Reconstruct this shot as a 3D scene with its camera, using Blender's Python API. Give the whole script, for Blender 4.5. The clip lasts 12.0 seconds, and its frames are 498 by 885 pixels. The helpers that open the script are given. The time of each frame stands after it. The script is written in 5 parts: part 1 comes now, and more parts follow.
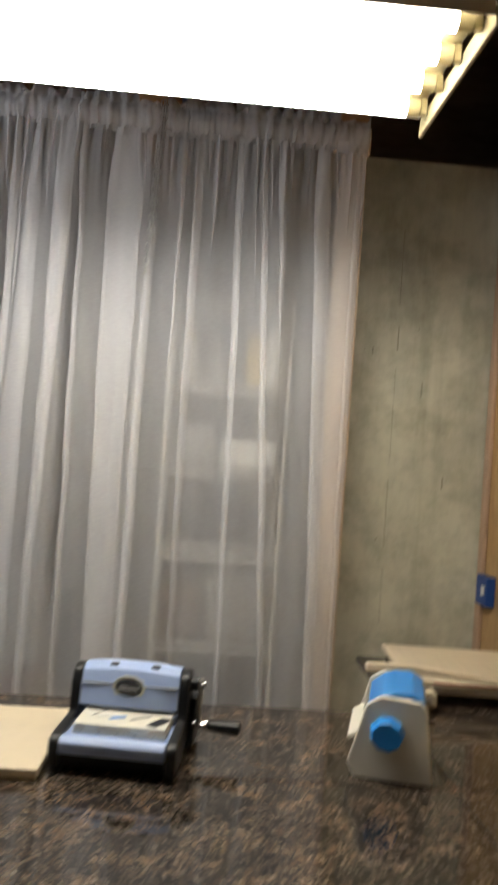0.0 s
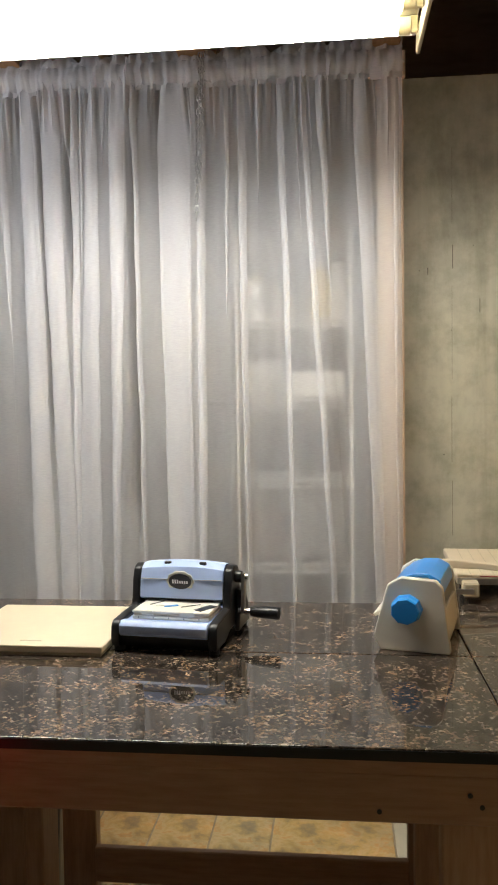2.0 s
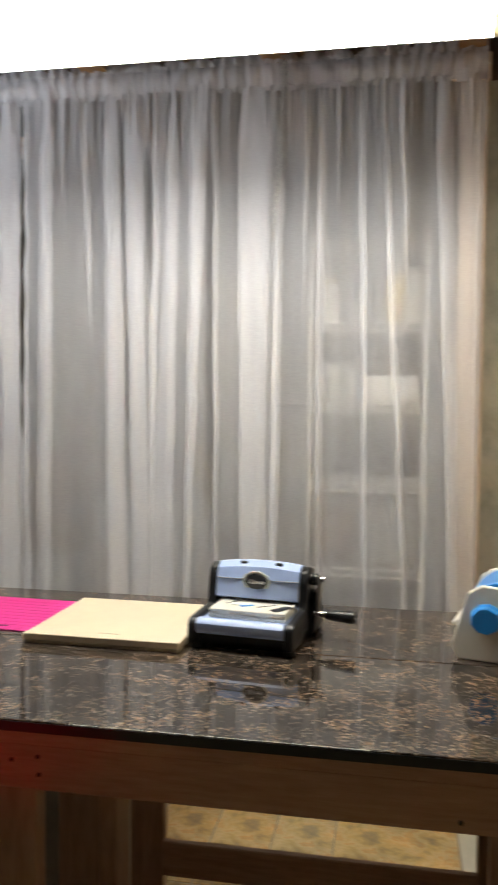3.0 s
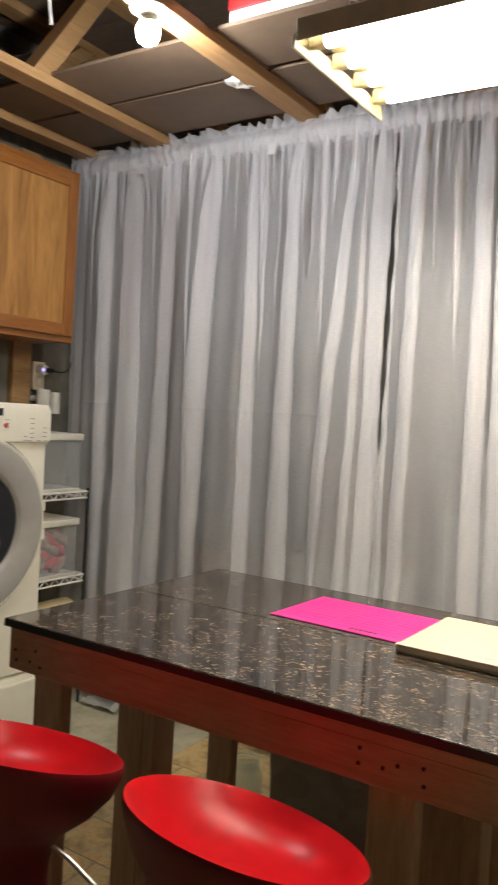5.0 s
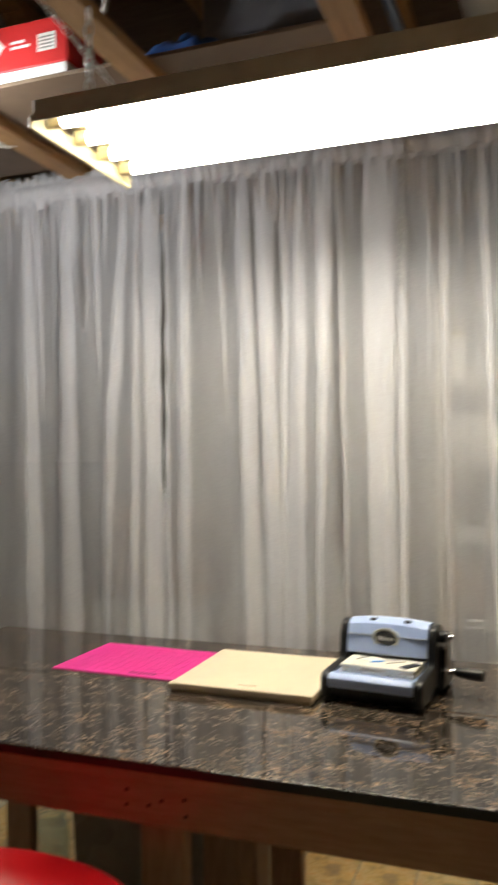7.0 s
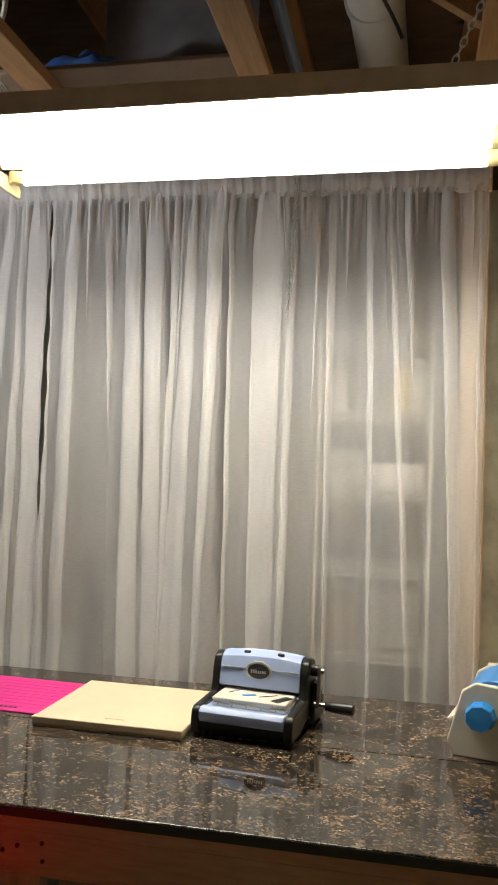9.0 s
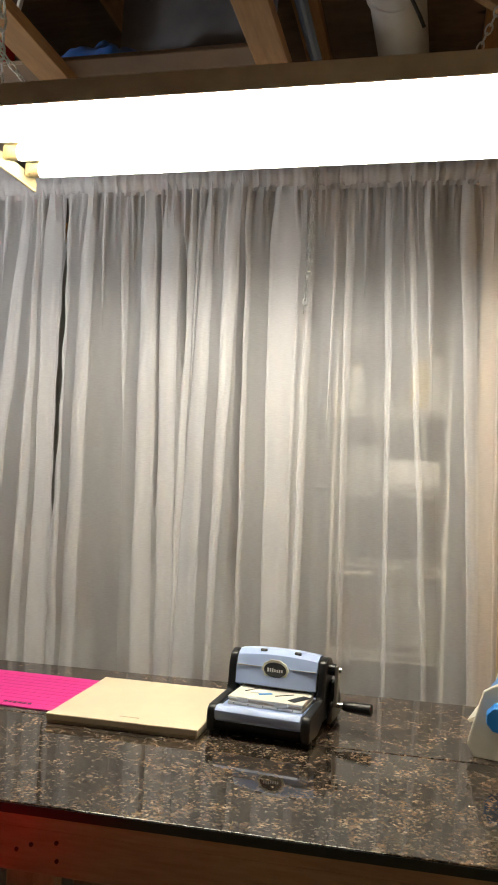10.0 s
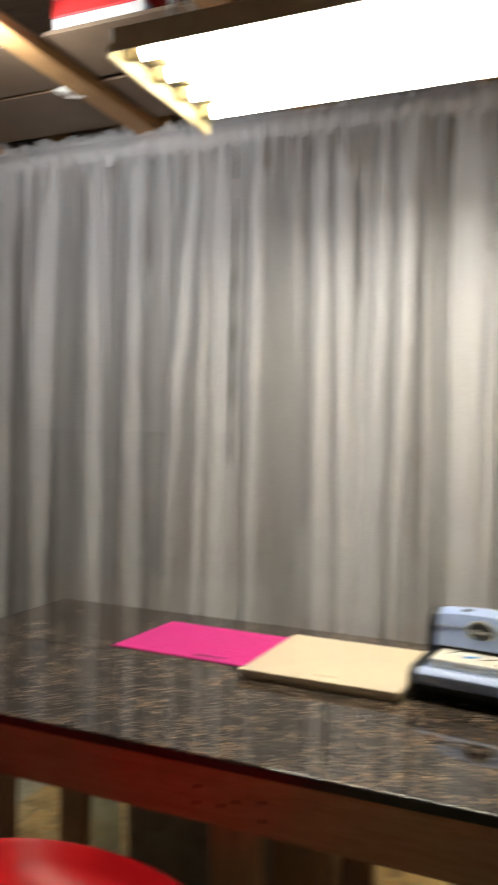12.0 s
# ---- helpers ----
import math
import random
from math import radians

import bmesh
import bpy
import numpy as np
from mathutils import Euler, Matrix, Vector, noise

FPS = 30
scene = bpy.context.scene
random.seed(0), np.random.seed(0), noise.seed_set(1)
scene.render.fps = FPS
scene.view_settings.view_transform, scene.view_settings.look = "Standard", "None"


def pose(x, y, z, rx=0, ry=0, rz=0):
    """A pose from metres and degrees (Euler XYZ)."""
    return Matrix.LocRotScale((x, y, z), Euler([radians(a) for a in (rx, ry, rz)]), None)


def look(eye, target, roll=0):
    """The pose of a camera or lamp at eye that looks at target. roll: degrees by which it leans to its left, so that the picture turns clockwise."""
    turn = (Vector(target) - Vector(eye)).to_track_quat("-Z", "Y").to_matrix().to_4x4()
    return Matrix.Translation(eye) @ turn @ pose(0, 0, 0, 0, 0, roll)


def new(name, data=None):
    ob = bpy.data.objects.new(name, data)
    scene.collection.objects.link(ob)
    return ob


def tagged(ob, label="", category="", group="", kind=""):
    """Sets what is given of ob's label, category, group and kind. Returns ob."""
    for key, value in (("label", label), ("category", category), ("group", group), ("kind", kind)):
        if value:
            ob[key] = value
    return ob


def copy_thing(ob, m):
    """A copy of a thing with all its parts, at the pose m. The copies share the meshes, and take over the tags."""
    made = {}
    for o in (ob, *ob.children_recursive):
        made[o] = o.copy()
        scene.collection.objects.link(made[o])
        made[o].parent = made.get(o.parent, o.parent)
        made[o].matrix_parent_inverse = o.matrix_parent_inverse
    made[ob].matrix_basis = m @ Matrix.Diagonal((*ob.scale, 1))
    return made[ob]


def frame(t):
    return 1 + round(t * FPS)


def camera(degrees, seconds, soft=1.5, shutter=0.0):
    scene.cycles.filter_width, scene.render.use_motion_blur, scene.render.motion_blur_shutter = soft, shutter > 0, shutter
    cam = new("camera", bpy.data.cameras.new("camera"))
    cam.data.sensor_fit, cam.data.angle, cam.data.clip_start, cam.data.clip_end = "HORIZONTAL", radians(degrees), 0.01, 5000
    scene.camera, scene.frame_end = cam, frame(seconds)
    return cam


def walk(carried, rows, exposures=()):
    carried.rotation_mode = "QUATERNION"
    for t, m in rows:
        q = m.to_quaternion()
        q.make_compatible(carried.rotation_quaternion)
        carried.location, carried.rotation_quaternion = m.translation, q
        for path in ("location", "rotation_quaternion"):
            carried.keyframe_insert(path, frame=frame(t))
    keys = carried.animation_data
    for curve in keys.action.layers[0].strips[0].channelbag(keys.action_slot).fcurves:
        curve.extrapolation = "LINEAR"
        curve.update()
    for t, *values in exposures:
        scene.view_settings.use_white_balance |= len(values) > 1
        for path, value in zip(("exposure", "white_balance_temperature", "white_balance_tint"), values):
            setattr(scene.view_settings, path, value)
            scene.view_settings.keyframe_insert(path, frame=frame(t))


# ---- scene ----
cam = camera(34.7, 12.0, 1.9, 0.7)
PATH = [
    (0, (1.959, 1.239, 1.49), (2.064, 3.236, 1.523), 4.0),
    (0.5, (1.971, 1.153, 1.456), (1.965, 3.152, 1.396), -0.9),
    (1, (2.04, 1.097, 1.451), (1.832, 3.085, 1.396), 1.4),
    (1.5, (2.136, 1.068, 1.435), (1.878, 3.05, 1.364), 0.1),
    (2, (2.182, 1.069, 1.419), (1.968, 3.055, 1.324), -0.8),
    (2.5, (2.172, 1.071, 1.415), (1.935, 3.054, 1.319), -0.3),
    (3, (2.139, 1.059, 1.417), (1.777, 3.024, 1.329), 0.6),
    (3.5, (2.104, 1.038, 1.417), (1.539, 2.955, 1.34), 1.3),
    (5.5, (2.003, 0.974, 1.414), (0.872, 2.621, 1.341), 3.5),
    (6, (2.031, 0.965, 1.424), (0.945, 2.644, 1.366), 2.4),
    (6.5, (2.118, 0.969, 1.438), (1.214, 2.753, 1.4), 0.7),
    (7, (2.18, 0.95, 1.472), (1.495, 2.829, 1.487), -0.7),
    (7.5, (2.193, 0.949, 1.488), (1.672, 2.877, 1.583), -0.7),
    (9.5, (2.157, 0.98, 1.475), (1.766, 2.94, 1.556), 2.1),
    (10, (2.152, 0.992, 1.476), (1.724, 2.944, 1.549), 2.3),
    (10.5, (2.158, 1.003, 1.47), (1.723, 2.954, 1.537), 2.1),
    (11, (2.157, 1.017, 1.472), (1.726, 2.969, 1.525), 2.1),
    (11.5, (2.151, 1.026, 1.468), (1.665, 2.966, 1.492), 1.9),
    (12, (2.055, 1.075, 1.444), (1.253, 2.906, 1.41), 1.2),
]
walk(cam, [(t, look(eye, target, roll)) for t, eye, target, roll in PATH],
     exposures=[(0.0, -0.4, 6350, 10), (0.5, -0.12, 6300, 10), (1.2, 0.04, 6200, 10), (2.5, 0.10, 6200, 10), (3.0, 0.06, 6200, 10), (3.7, 0.03, 6150, 10), (5.3, 0.50, 6600, 11), (6.0, 0.50, 6600, 11), (6.5, 0.30, 6600, 10), (6.8, 0.05, 6600, 9), (7.5, 0.03, 6750, 8), (11.2, 0.05, 6750, 8), (11.5, 0.08, 6750, 8), (12.0, -0.08, 6650, 8)])

# world: a closed cellar room, no daylight
room_world = bpy.data.worlds.new("world")
scene.world = room_world
room_world.use_nodes = True
room_world.node_tree.nodes["Background"].inputs[0].default_value = (0.02, 0.02, 0.022, 1)
room_world.node_tree.nodes["Background"].inputs[1].default_value = 0.3

TUBE_LIGHT = 38.0
BULB_LIGHT = 540.0


# ---------------------------------------------------------------- materials
def nodes_of(name):
    m = bpy.data.materials.new(name)
    m.use_nodes = True
    nt = m.node_tree
    return m, nt, nt.nodes["Principled BSDF"]


def coords(nt, scale=(1, 1, 1), rot=(0, 0, 0)):
    tc = nt.nodes.new("ShaderNodeTexCoord")
    mp = nt.nodes.new("ShaderNodeMapping")
    mp.inputs["Scale"].default_value = scale
    mp.inputs["Rotation"].default_value = rot
    nt.links.new(tc.outputs["Object"], mp.inputs["Vector"])
    return mp.outputs["Vector"]


def noise_tex(nt, vec, scale, detail=4.0, rough=0.55, dist=0.0):
    n = nt.nodes.new("ShaderNodeTexNoise")
    n.inputs["Scale"].default_value = scale
    n.inputs["Detail"].default_value = detail
    n.inputs["Roughness"].default_value = rough
    n.inputs["Distortion"].default_value = dist
    nt.links.new(vec, n.inputs["Vector"])
    return n.outputs["Fac"]


def ramp(nt, fac, stops):
    r = nt.nodes.new("ShaderNodeValToRGB")
    el = r.color_ramp.elements
    while len(el) < len(stops):
        el.new(0.5)
    for e, (p, c) in zip(el, stops):
        e.position, e.color = p, (*c, 1)
    nt.links.new(fac, r.inputs["Fac"])
    return r.outputs["Color"]


def mixed(nt, fac, a, b, mode="MIX"):
    m = nt.nodes.new("ShaderNodeMix")
    m.data_type, m.blend_type = "RGBA", mode
    for sock, v in ((m.inputs[0], fac), (m.inputs[6], a), (m.inputs[7], b)):
        if isinstance(v, (int, float)):
            sock.default_value = v
        elif isinstance(v, tuple):
            sock.default_value = (*v, 1)
        else:
            nt.links.new(v, sock)
    return m.outputs[2]


def bump(nt, bsdf, height, strength=0.2, distance=0.002):
    b = nt.nodes.new("ShaderNodeBump")
    b.inputs["Strength"].default_value = strength
    b.inputs["Distance"].default_value = distance
    nt.links.new(height, b.inputs["Height"])
    nt.links.new(b.outputs["Normal"], bsdf.inputs["Normal"])


def piece_random(nt):
    return nt.nodes.new("ShaderNodeObjectInfo").outputs["Random"]


def plain(name, color, rough=0.5, metal=0.0, vary=0.06, scale=25.0, bumpy=0.0, coat=0.0):
    m, nt, p = nodes_of(name)
    v = coords(nt)
    big = noise_tex(nt, v, scale * 0.15, 3)
    fine = noise_tex(nt, v, scale, 5)
    lo = tuple(max(0, c * (1 - vary * 2)) for c in color)
    hi = tuple(min(1, c * (1 + vary)) for c in color)
    c1 = ramp(nt, big, [(0.3, lo), (0.7, hi)])
    c2 = ramp(nt, fine, [(0.3, lo), (0.7, hi)])
    nt.links.new(mixed(nt, 0.5, c1, c2), p.inputs["Base Color"])
    rr = nt.nodes.new("ShaderNodeMapRange")
    rr.inputs["To Min"].default_value = max(0.02, rough * 0.8)
    rr.inputs["To Max"].default_value = min(1, rough * 1.25)
    nt.links.new(big, rr.inputs["Value"])
    nt.links.new(rr.outputs["Result"], p.inputs["Roughness"])
    p.inputs["Metallic"].default_value = metal
    p.inputs["Coat Weight"].default_value = coat
    p.inputs["Coat Roughness"].default_value = 0.08
    if bumpy:
        bump(nt, p, fine, bumpy)
    return m


def wood(name, dark, light, axis="x", rough=0.55, ring=9.0, knots=True, coat=0.0):
    m, nt, p = nodes_of(name)
    long, short = 0.9, ring
    sc = {"x": (long, short, short), "y": (short, long, short), "z": (short, short, long)}[axis]
    v = coords(nt, sc)
    g = noise_tex(nt, v, 2.2, 6, 0.62, 0.7)
    fine = noise_tex(nt, v, 14.0, 4, 0.6)
    base = ramp(nt, g, [(0.25, dark), (0.45, tuple(0.45 * a + 0.55 * b for a, b in zip(dark, light))), (0.7, light)])
    fcol = ramp(nt, fine, [(0.35, (0.72, 0.68, 0.62)), (0.62, (1, 1, 1))])
    col = mixed(nt, 0.6, base, fcol, "MULTIPLY")
    if knots:
        vk = nt.nodes.new("ShaderNodeTexVoronoi")
        ksc = {"x": (1.6, 5.5, 5.5), "y": (5.5, 1.6, 5.5), "z": (5.5, 5.5, 1.6)}[axis]
        nt.links.new(coords(nt, ksc), vk.inputs["Vector"])
        vk.inputs["Scale"].default_value = 1.0
        kf = ramp(nt, vk.outputs["Distance"], [(0.05, (1, 1, 1)), (0.085, (0, 0, 0))])
        col = mixed(nt, kf, col, tuple(c * 0.35 for c in dark))
    rnd = ramp(nt, piece_random(nt), [(0.0, (0.85, 0.83, 0.8)), (1.0, (1.08, 1.06, 1.04))])
    col = mixed(nt, 1.0, col, rnd, "MULTIPLY")
    nt.links.new(col, p.inputs["Base Color"])
    p.inputs["Roughness"].default_value = rough
    p.inputs["Coat Weight"].default_value = coat
    bump(nt, p, fine, 0.18, 0.0015)
    return m


def granite_mat():
    """Speckled stone: random-coloured grains of two sizes over slow clouds."""
    m, nt, p = nodes_of("granite_laminate")
    v = coords(nt)

    def grains(scale, warp):
        n = nt.nodes.new("ShaderNodeTexNoise")
        n.inputs["Scale"].default_value = scale * 0.8
        n.inputs["Detail"].default_value = 3
        nt.links.new(v, n.inputs["Vector"])
        ad = nt.nodes.new("ShaderNodeVectorMath")
        ad.operation = "MULTIPLY_ADD"
        ad.inputs[1].default_value = (warp, warp, warp)
        nt.links.new(n.outputs["Color"], ad.inputs[0])
        nt.links.new(v, ad.inputs[2])
        vo = nt.nodes.new("ShaderNodeTexVoronoi")
        vo.inputs["Scale"].default_value = scale
        nt.links.new(ad.outputs[0], vo.inputs["Vector"])
        sp = nt.nodes.new("ShaderNodeSeparateColor")
        nt.links.new(vo.outputs["Color"], sp.inputs[0])
        return sp.outputs[0]

    big = ramp(nt, grains(95, 0.0015), [(0.0, (0.012, 0.011, 0.010)), (0.40, (0.022, 0.019, 0.015)), (0.60, (0.045, 0.036, 0.027)), (0.8, (0.085, 0.060, 0.042)), (1.0, (0.15, 0.100, 0.066))])
    small = ramp(nt, grains(215, 0.0008), [(0.0, (0.006, 0.006, 0.007)), (0.38, (0.022, 0.019, 0.016)), (0.62, (0.080, 0.065, 0.051)), (0.86, (0.155, 0.118, 0.086)), (1.0, (0.30, 0.26, 0.22))])
    cloud = ramp(nt, noise_tex(nt, v, 17, 5, 0.65, 0.6), [(0.36, (0.38, 0.37, 0.37)), (0.5, (0.85, 0.82, 0.8)), (0.66, (1.7, 1.5, 1.3))])
    col = mixed(nt, 1.0, mixed(nt, 0.55, big, small), cloud, "MULTIPLY")
    nt.links.new(col, p.inputs["Base Color"])
    rr = nt.nodes.new("ShaderNodeMapRange")
    rr.inputs["To Min"].default_value, rr.inputs["To Max"].default_value = 0.012, 0.04
    nt.links.new(noise_tex(nt, v, 7, 4), rr.inputs["Value"])
    nt.links.new(rr.outputs["Result"], p.inputs["Roughness"])
    p.inputs["IOR"].default_value = 1.54
    return m


def concrete_mat(name, tone, stains=1.0):
    m, nt, p = nodes_of(name)
    v = coords(nt)
    big = noise_tex(nt, coords(nt, (1, 1, 0.45)), 2.3, 6, 0.6, 0.4)
    mid = noise_tex(nt, v, 9, 6, 0.65)
    fine = noise_tex(nt, v, 70, 4, 0.6)
    d = tuple(c * (1 - 0.45 * stains) for c in tone)
    col = ramp(nt, big, [(0.3, d), (0.5, tone), (0.75, tuple(min(1, c * 1.18) for c in tone))])
    col = mixed(nt, 0.55, col, ramp(nt, mid, [(0.33, (0.52, 0.51, 0.47)), (0.58, (1, 1, 1))]), "MULTIPLY")
    run = noise_tex(nt, coords(nt, (1, 1, 0.10)), 6.5, 5, 0.6, 0.3)
    col = mixed(nt, 0.6 * stains, col, ramp(nt, run, [(0.36, (0.62, 0.60, 0.54)), (0.52, (1, 1, 1)), (0.70, (1.18, 1.16, 1.1))]), "MULTIPLY")
    vor = nt.nodes.new("ShaderNodeTexVoronoi")
    nt.links.new(v, vor.inputs["Vector"])
    vor.inputs["Scale"].default_value = 9.0
    pits = ramp(nt, vor.outputs["Distance"], [(0.014, (1, 1, 1)), (0.034, (0, 0, 0))])
    col = mixed(nt, pits, col, tuple(c * 0.3 for c in tone))
    nt.links.new(col, p.inputs["Base Color"])
    p.inputs["Roughness"].default_value = 0.85
    bump(nt, p, fine, 0.25, 0.002)
    return m


def sheer_mat():
    """Thin voile: a loose weave that lets half of the light pass."""
    m, nt, p = nodes_of("sheer_voile")
    out = nt.nodes["Material Output"]
    nt.nodes.remove(p)
    tr = nt.nodes.new("ShaderNodeBsdfTransparent")
    di = nt.nodes.new("ShaderNodeBsdfDiffuse")
    tl = nt.nodes.new("ShaderNodeBsdfTranslucent")
    for s in (di, tl):
        s.inputs["Color"].default_value = (0.95, 0.945, 0.96, 1)
    cloth = nt.nodes.new("ShaderNodeMixShader")
    cloth.inputs[0].default_value = 0.30
    nt.links.new(di.outputs[0], cloth.inputs[1])
    nt.links.new(tl.outputs[0], cloth.inputs[2])
    weave = noise_tex(nt, coords(nt, (60, 60, 420)), 1.0, 2)
    soft = noise_tex(nt, coords(nt, (5, 5, 0.7)), 1.0, 3)
    mr = nt.nodes.new("ShaderNodeMapRange")
    mr.inputs["From Min"].default_value, mr.inputs["From Max"].default_value = 0.3, 0.7
    mr.inputs["To Min"].default_value, mr.inputs["To Max"].default_value = 0.315, 0.45
    add = nt.nodes.new("ShaderNodeMath")
    add.operation = "ADD"
    half = nt.nodes.new("ShaderNodeMath")
    half.operation = "MULTIPLY_ADD"
    half.inputs[1].default_value, half.inputs[2].default_value = 0.30, 0.08
    nt.links.new(weave, half.inputs[0])
    h2 = nt.nodes.new("ShaderNodeMath")
    h2.operation = "MULTIPLY"
    h2.inputs[1].default_value = 0.55
    nt.links.new(soft, h2.inputs[0])
    nt.links.new(half.outputs[0], add.inputs[0])
    nt.links.new(h2.outputs[0], add.inputs[1])
    nt.links.new(add.outputs[0], mr.inputs["Value"])
    mix = nt.nodes.new("ShaderNodeMixShader")
    nt.links.new(mr.outputs["Result"], mix.inputs[0])
    nt.links.new(tr.outputs[0], mix.inputs[1])
    nt.links.new(cloth.outputs[0], mix.inputs[2])
    nt.links.new(mix.outputs[0], out.inputs["Surface"])
    return m


def emitter(name, color, strength):
    m, nt, p = nodes_of(name)
    p.inputs["Base Color"].default_value = (0.9, 0.9, 0.88, 1)
    p.inputs["Emission Color"].default_value = (*color, 1)
    p.inputs["Emission Strength"].default_value = strength
    return m


def glass_mat(name, color=(1, 1, 1), rough=0.02, thin=0.25, through_color=None):
    m, nt, p = nodes_of(name)
    out = nt.nodes["Material Output"]
    p.inputs["Base Color"].default_value = (*color, 1)
    p.inputs["Roughness"].default_value = rough
    tr = nt.nodes.new("ShaderNodeBsdfTransparent")
    tr.inputs["Color"].default_value = (*(through_color or color), 1)
    mix = nt.nodes.new("ShaderNodeMixShader")
    mix.inputs[0].default_value = thin
    nt.links.new(tr.outputs[0], mix.inputs[1])
    nt.links.new(p.outputs[0], mix.inputs[2])
    nt.links.new(mix.outputs[0], out.inputs["Surface"])
    return m


def tile_mat():
    m, nt, p = nodes_of("slate_tile")
    v = coords(nt)
    rnd = piece_random(nt)
    hue = ramp(nt, rnd, [(0.0, (0.42, 0.29, 0.13)), (0.25, (0.56, 0.41, 0.18)), (0.5, (0.36, 0.31, 0.21)), (0.75, (0.58, 0.46, 0.25)), (1.0, (0.50, 0.31, 0.12))])
    cl = noise_tex(nt, v, 5, 6, 0.65, 0.2)
    hue = mixed(nt, 0.55, hue, ramp(nt, noise_tex(nt, v, 9, 6, 0.65, 0.3), [(0.36, (0.26, 0.22, 0.15)), (0.45, (0.66, 0.46, 0.16)), (0.52, (0.78, 0.64, 0.36)), (0.58, (0.72, 0.38, 0.10)), (0.68, (0.55, 0.48, 0.34))]))
    col = mixed(nt, 0.7, hue, ramp(nt, cl, [(0.3, (0.35, 0.33, 0.30)), (0.5, (0.9, 0.85, 0.78)), (0.7, (1.35, 1.1, 0.85))]), "MULTIPLY")
    nt.links.new(col, p.inputs["Base Color"])
    p.inputs["Roughness"].default_value = 0.45
    bump(nt, p, noise_tex(nt, v, 26, 5), 0.35, 0.003)
    return m


GRANITE = granite_mat()
PINE = wood("pine_lumber", (0.31, 0.165, 0.062), (0.47, 0.285, 0.125), "y", 0.6)
PINE_X = wood("pine_board_x", (0.36, 0.23, 0.15), (0.49, 0.345, 0.245), "x", 0.5)
PINE_Z = wood("pine_post", (0.37, 0.245, 0.16), (0.52, 0.37, 0.26), "z", 0.55)
POST = wood("fir_post", (0.56, 0.44, 0.33), (0.74, 0.62, 0.48), "z", 0.6)
OAK = wood("oak_cabinet", (0.20, 0.066, 0.011), (0.42, 0.165, 0.036), "z", 0.35, 13.0, False, 0.35)
OAK_PANEL = wood("oak_panel", (0.20, 0.075, 0.014), (0.58, 0.30, 0.085), "z", 0.35, 7.5, False, 0.35)
OAK_Y = wood("oak_rail", (0.20, 0.068, 0.011), (0.42, 0.165, 0.036), "y", 0.35, 13.0, False, 0.35)
HARDBOARD = plain("hardboard", (0.17, 0.115, 0.072), 0.6, 0, 0.08, 18)
SUBFLOOR = wood("subfloor", (0.11, 0.075, 0.05), (0.19, 0.13, 0.09), "x", 0.8, 4.0)
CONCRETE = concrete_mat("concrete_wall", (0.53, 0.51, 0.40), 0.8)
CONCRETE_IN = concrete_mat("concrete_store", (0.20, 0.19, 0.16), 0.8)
SLAB = concrete_mat("concrete_floor", (0.54, 0.50, 0.36), 0.4)
# tone of the unseen south wall, set by how much light it bounces
BOUNCE_GREY = concrete_mat("bounce_grey", (0.26, 0.25, 0.22), 0.3)
PLY = wood("plywood", (0.46, 0.28, 0.12), (0.62, 0.42, 0.20), "z", 0.6, 5.0)
GROUT = plain("grout", (0.42, 0.35, 0.24), 0.9, 0, 0.15, 60, 0.3)
TILE = tile_mat()
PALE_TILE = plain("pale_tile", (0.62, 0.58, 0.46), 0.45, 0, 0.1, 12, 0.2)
SHEER = sheer_mat()
CREAM = plain("cream_plastic", (0.69, 0.585, 0.43), 0.45, 0, 0.04, 30)
# darker cream: painted shade on the board's lower edge, also lines and pivot block
CREAM_SHADE_TRIM = plain("cream_shade_trim", (0.46, 0.40, 0.28), 0.5, 0, 0.06, 30)
PINK = plain("pink_mat", (0.66, 0.022, 0.25), 0.55, 0, 0.05, 40)
PINK_LINE = plain("pink_line", (0.48, 0.012, 0.17), 0.55, 0, 0.03, 40)
BLACK = plain("black_plastic", (0.006, 0.0065, 0.0075), 0.34, 0, 0.2, 60)
BLACK_MARK = plain("black_mark", (0.02, 0.015, 0.02), 0.6)
PERIWINKLE = plain("periwinkle_plastic", (0.38, 0.49, 0.78), 0.36, 0, 0.04, 30, 0, 0.1)
BLUE = plain("bright_blue_plastic", (0.02, 0.25, 0.72), 0.33, 0, 0.04, 30, 0, 0.2)
WHITE_PL = plain("white_plastic", (0.72, 0.69, 0.60), 0.42, 0, 0.04, 30)
BADGE = plain("badge_silver", (0.66, 0.66, 0.56), 0.4, 0.0)
CHROME = plain("chrome", (0.72, 0.72, 0.72), 0.15, 1.0, 0.04)
ZINC = plain("zinc_link", (0.85, 0.85, 0.83), 0.35, 0.35, 0.06)
CHAIN_STEEL = plain("dull_chain_steel", (0.42, 0.42, 0.41), 0.45, 0.8, 0.1)
STEEL = plain("brushed_steel", (0.45, 0.43, 0.40), 0.35, 1.0, 0.08, 60)
ENAMEL = plain("almond_enamel", (0.83, 0.80, 0.68), 0.3, 0, 0.03, 12, 0, 0.3)
RING = plain("silver_ring", (0.40, 0.39, 0.36), 0.4, 0.2, 0.05)
DARK_GLASS = glass_mat("smoked_glass", (0.05, 0.052, 0.058), 0.04, 0.45, (0.62, 0.64, 0.66))
CLEAR = glass_mat("clear_glass", (0.80, 0.82, 0.78), 0.02, 0.14, (0.93, 0.96, 0.94))
BIN = glass_mat("frosted_bin", (0.88, 0.89, 0.87), 0.2, 0.16, (0.93, 0.94, 0.94))
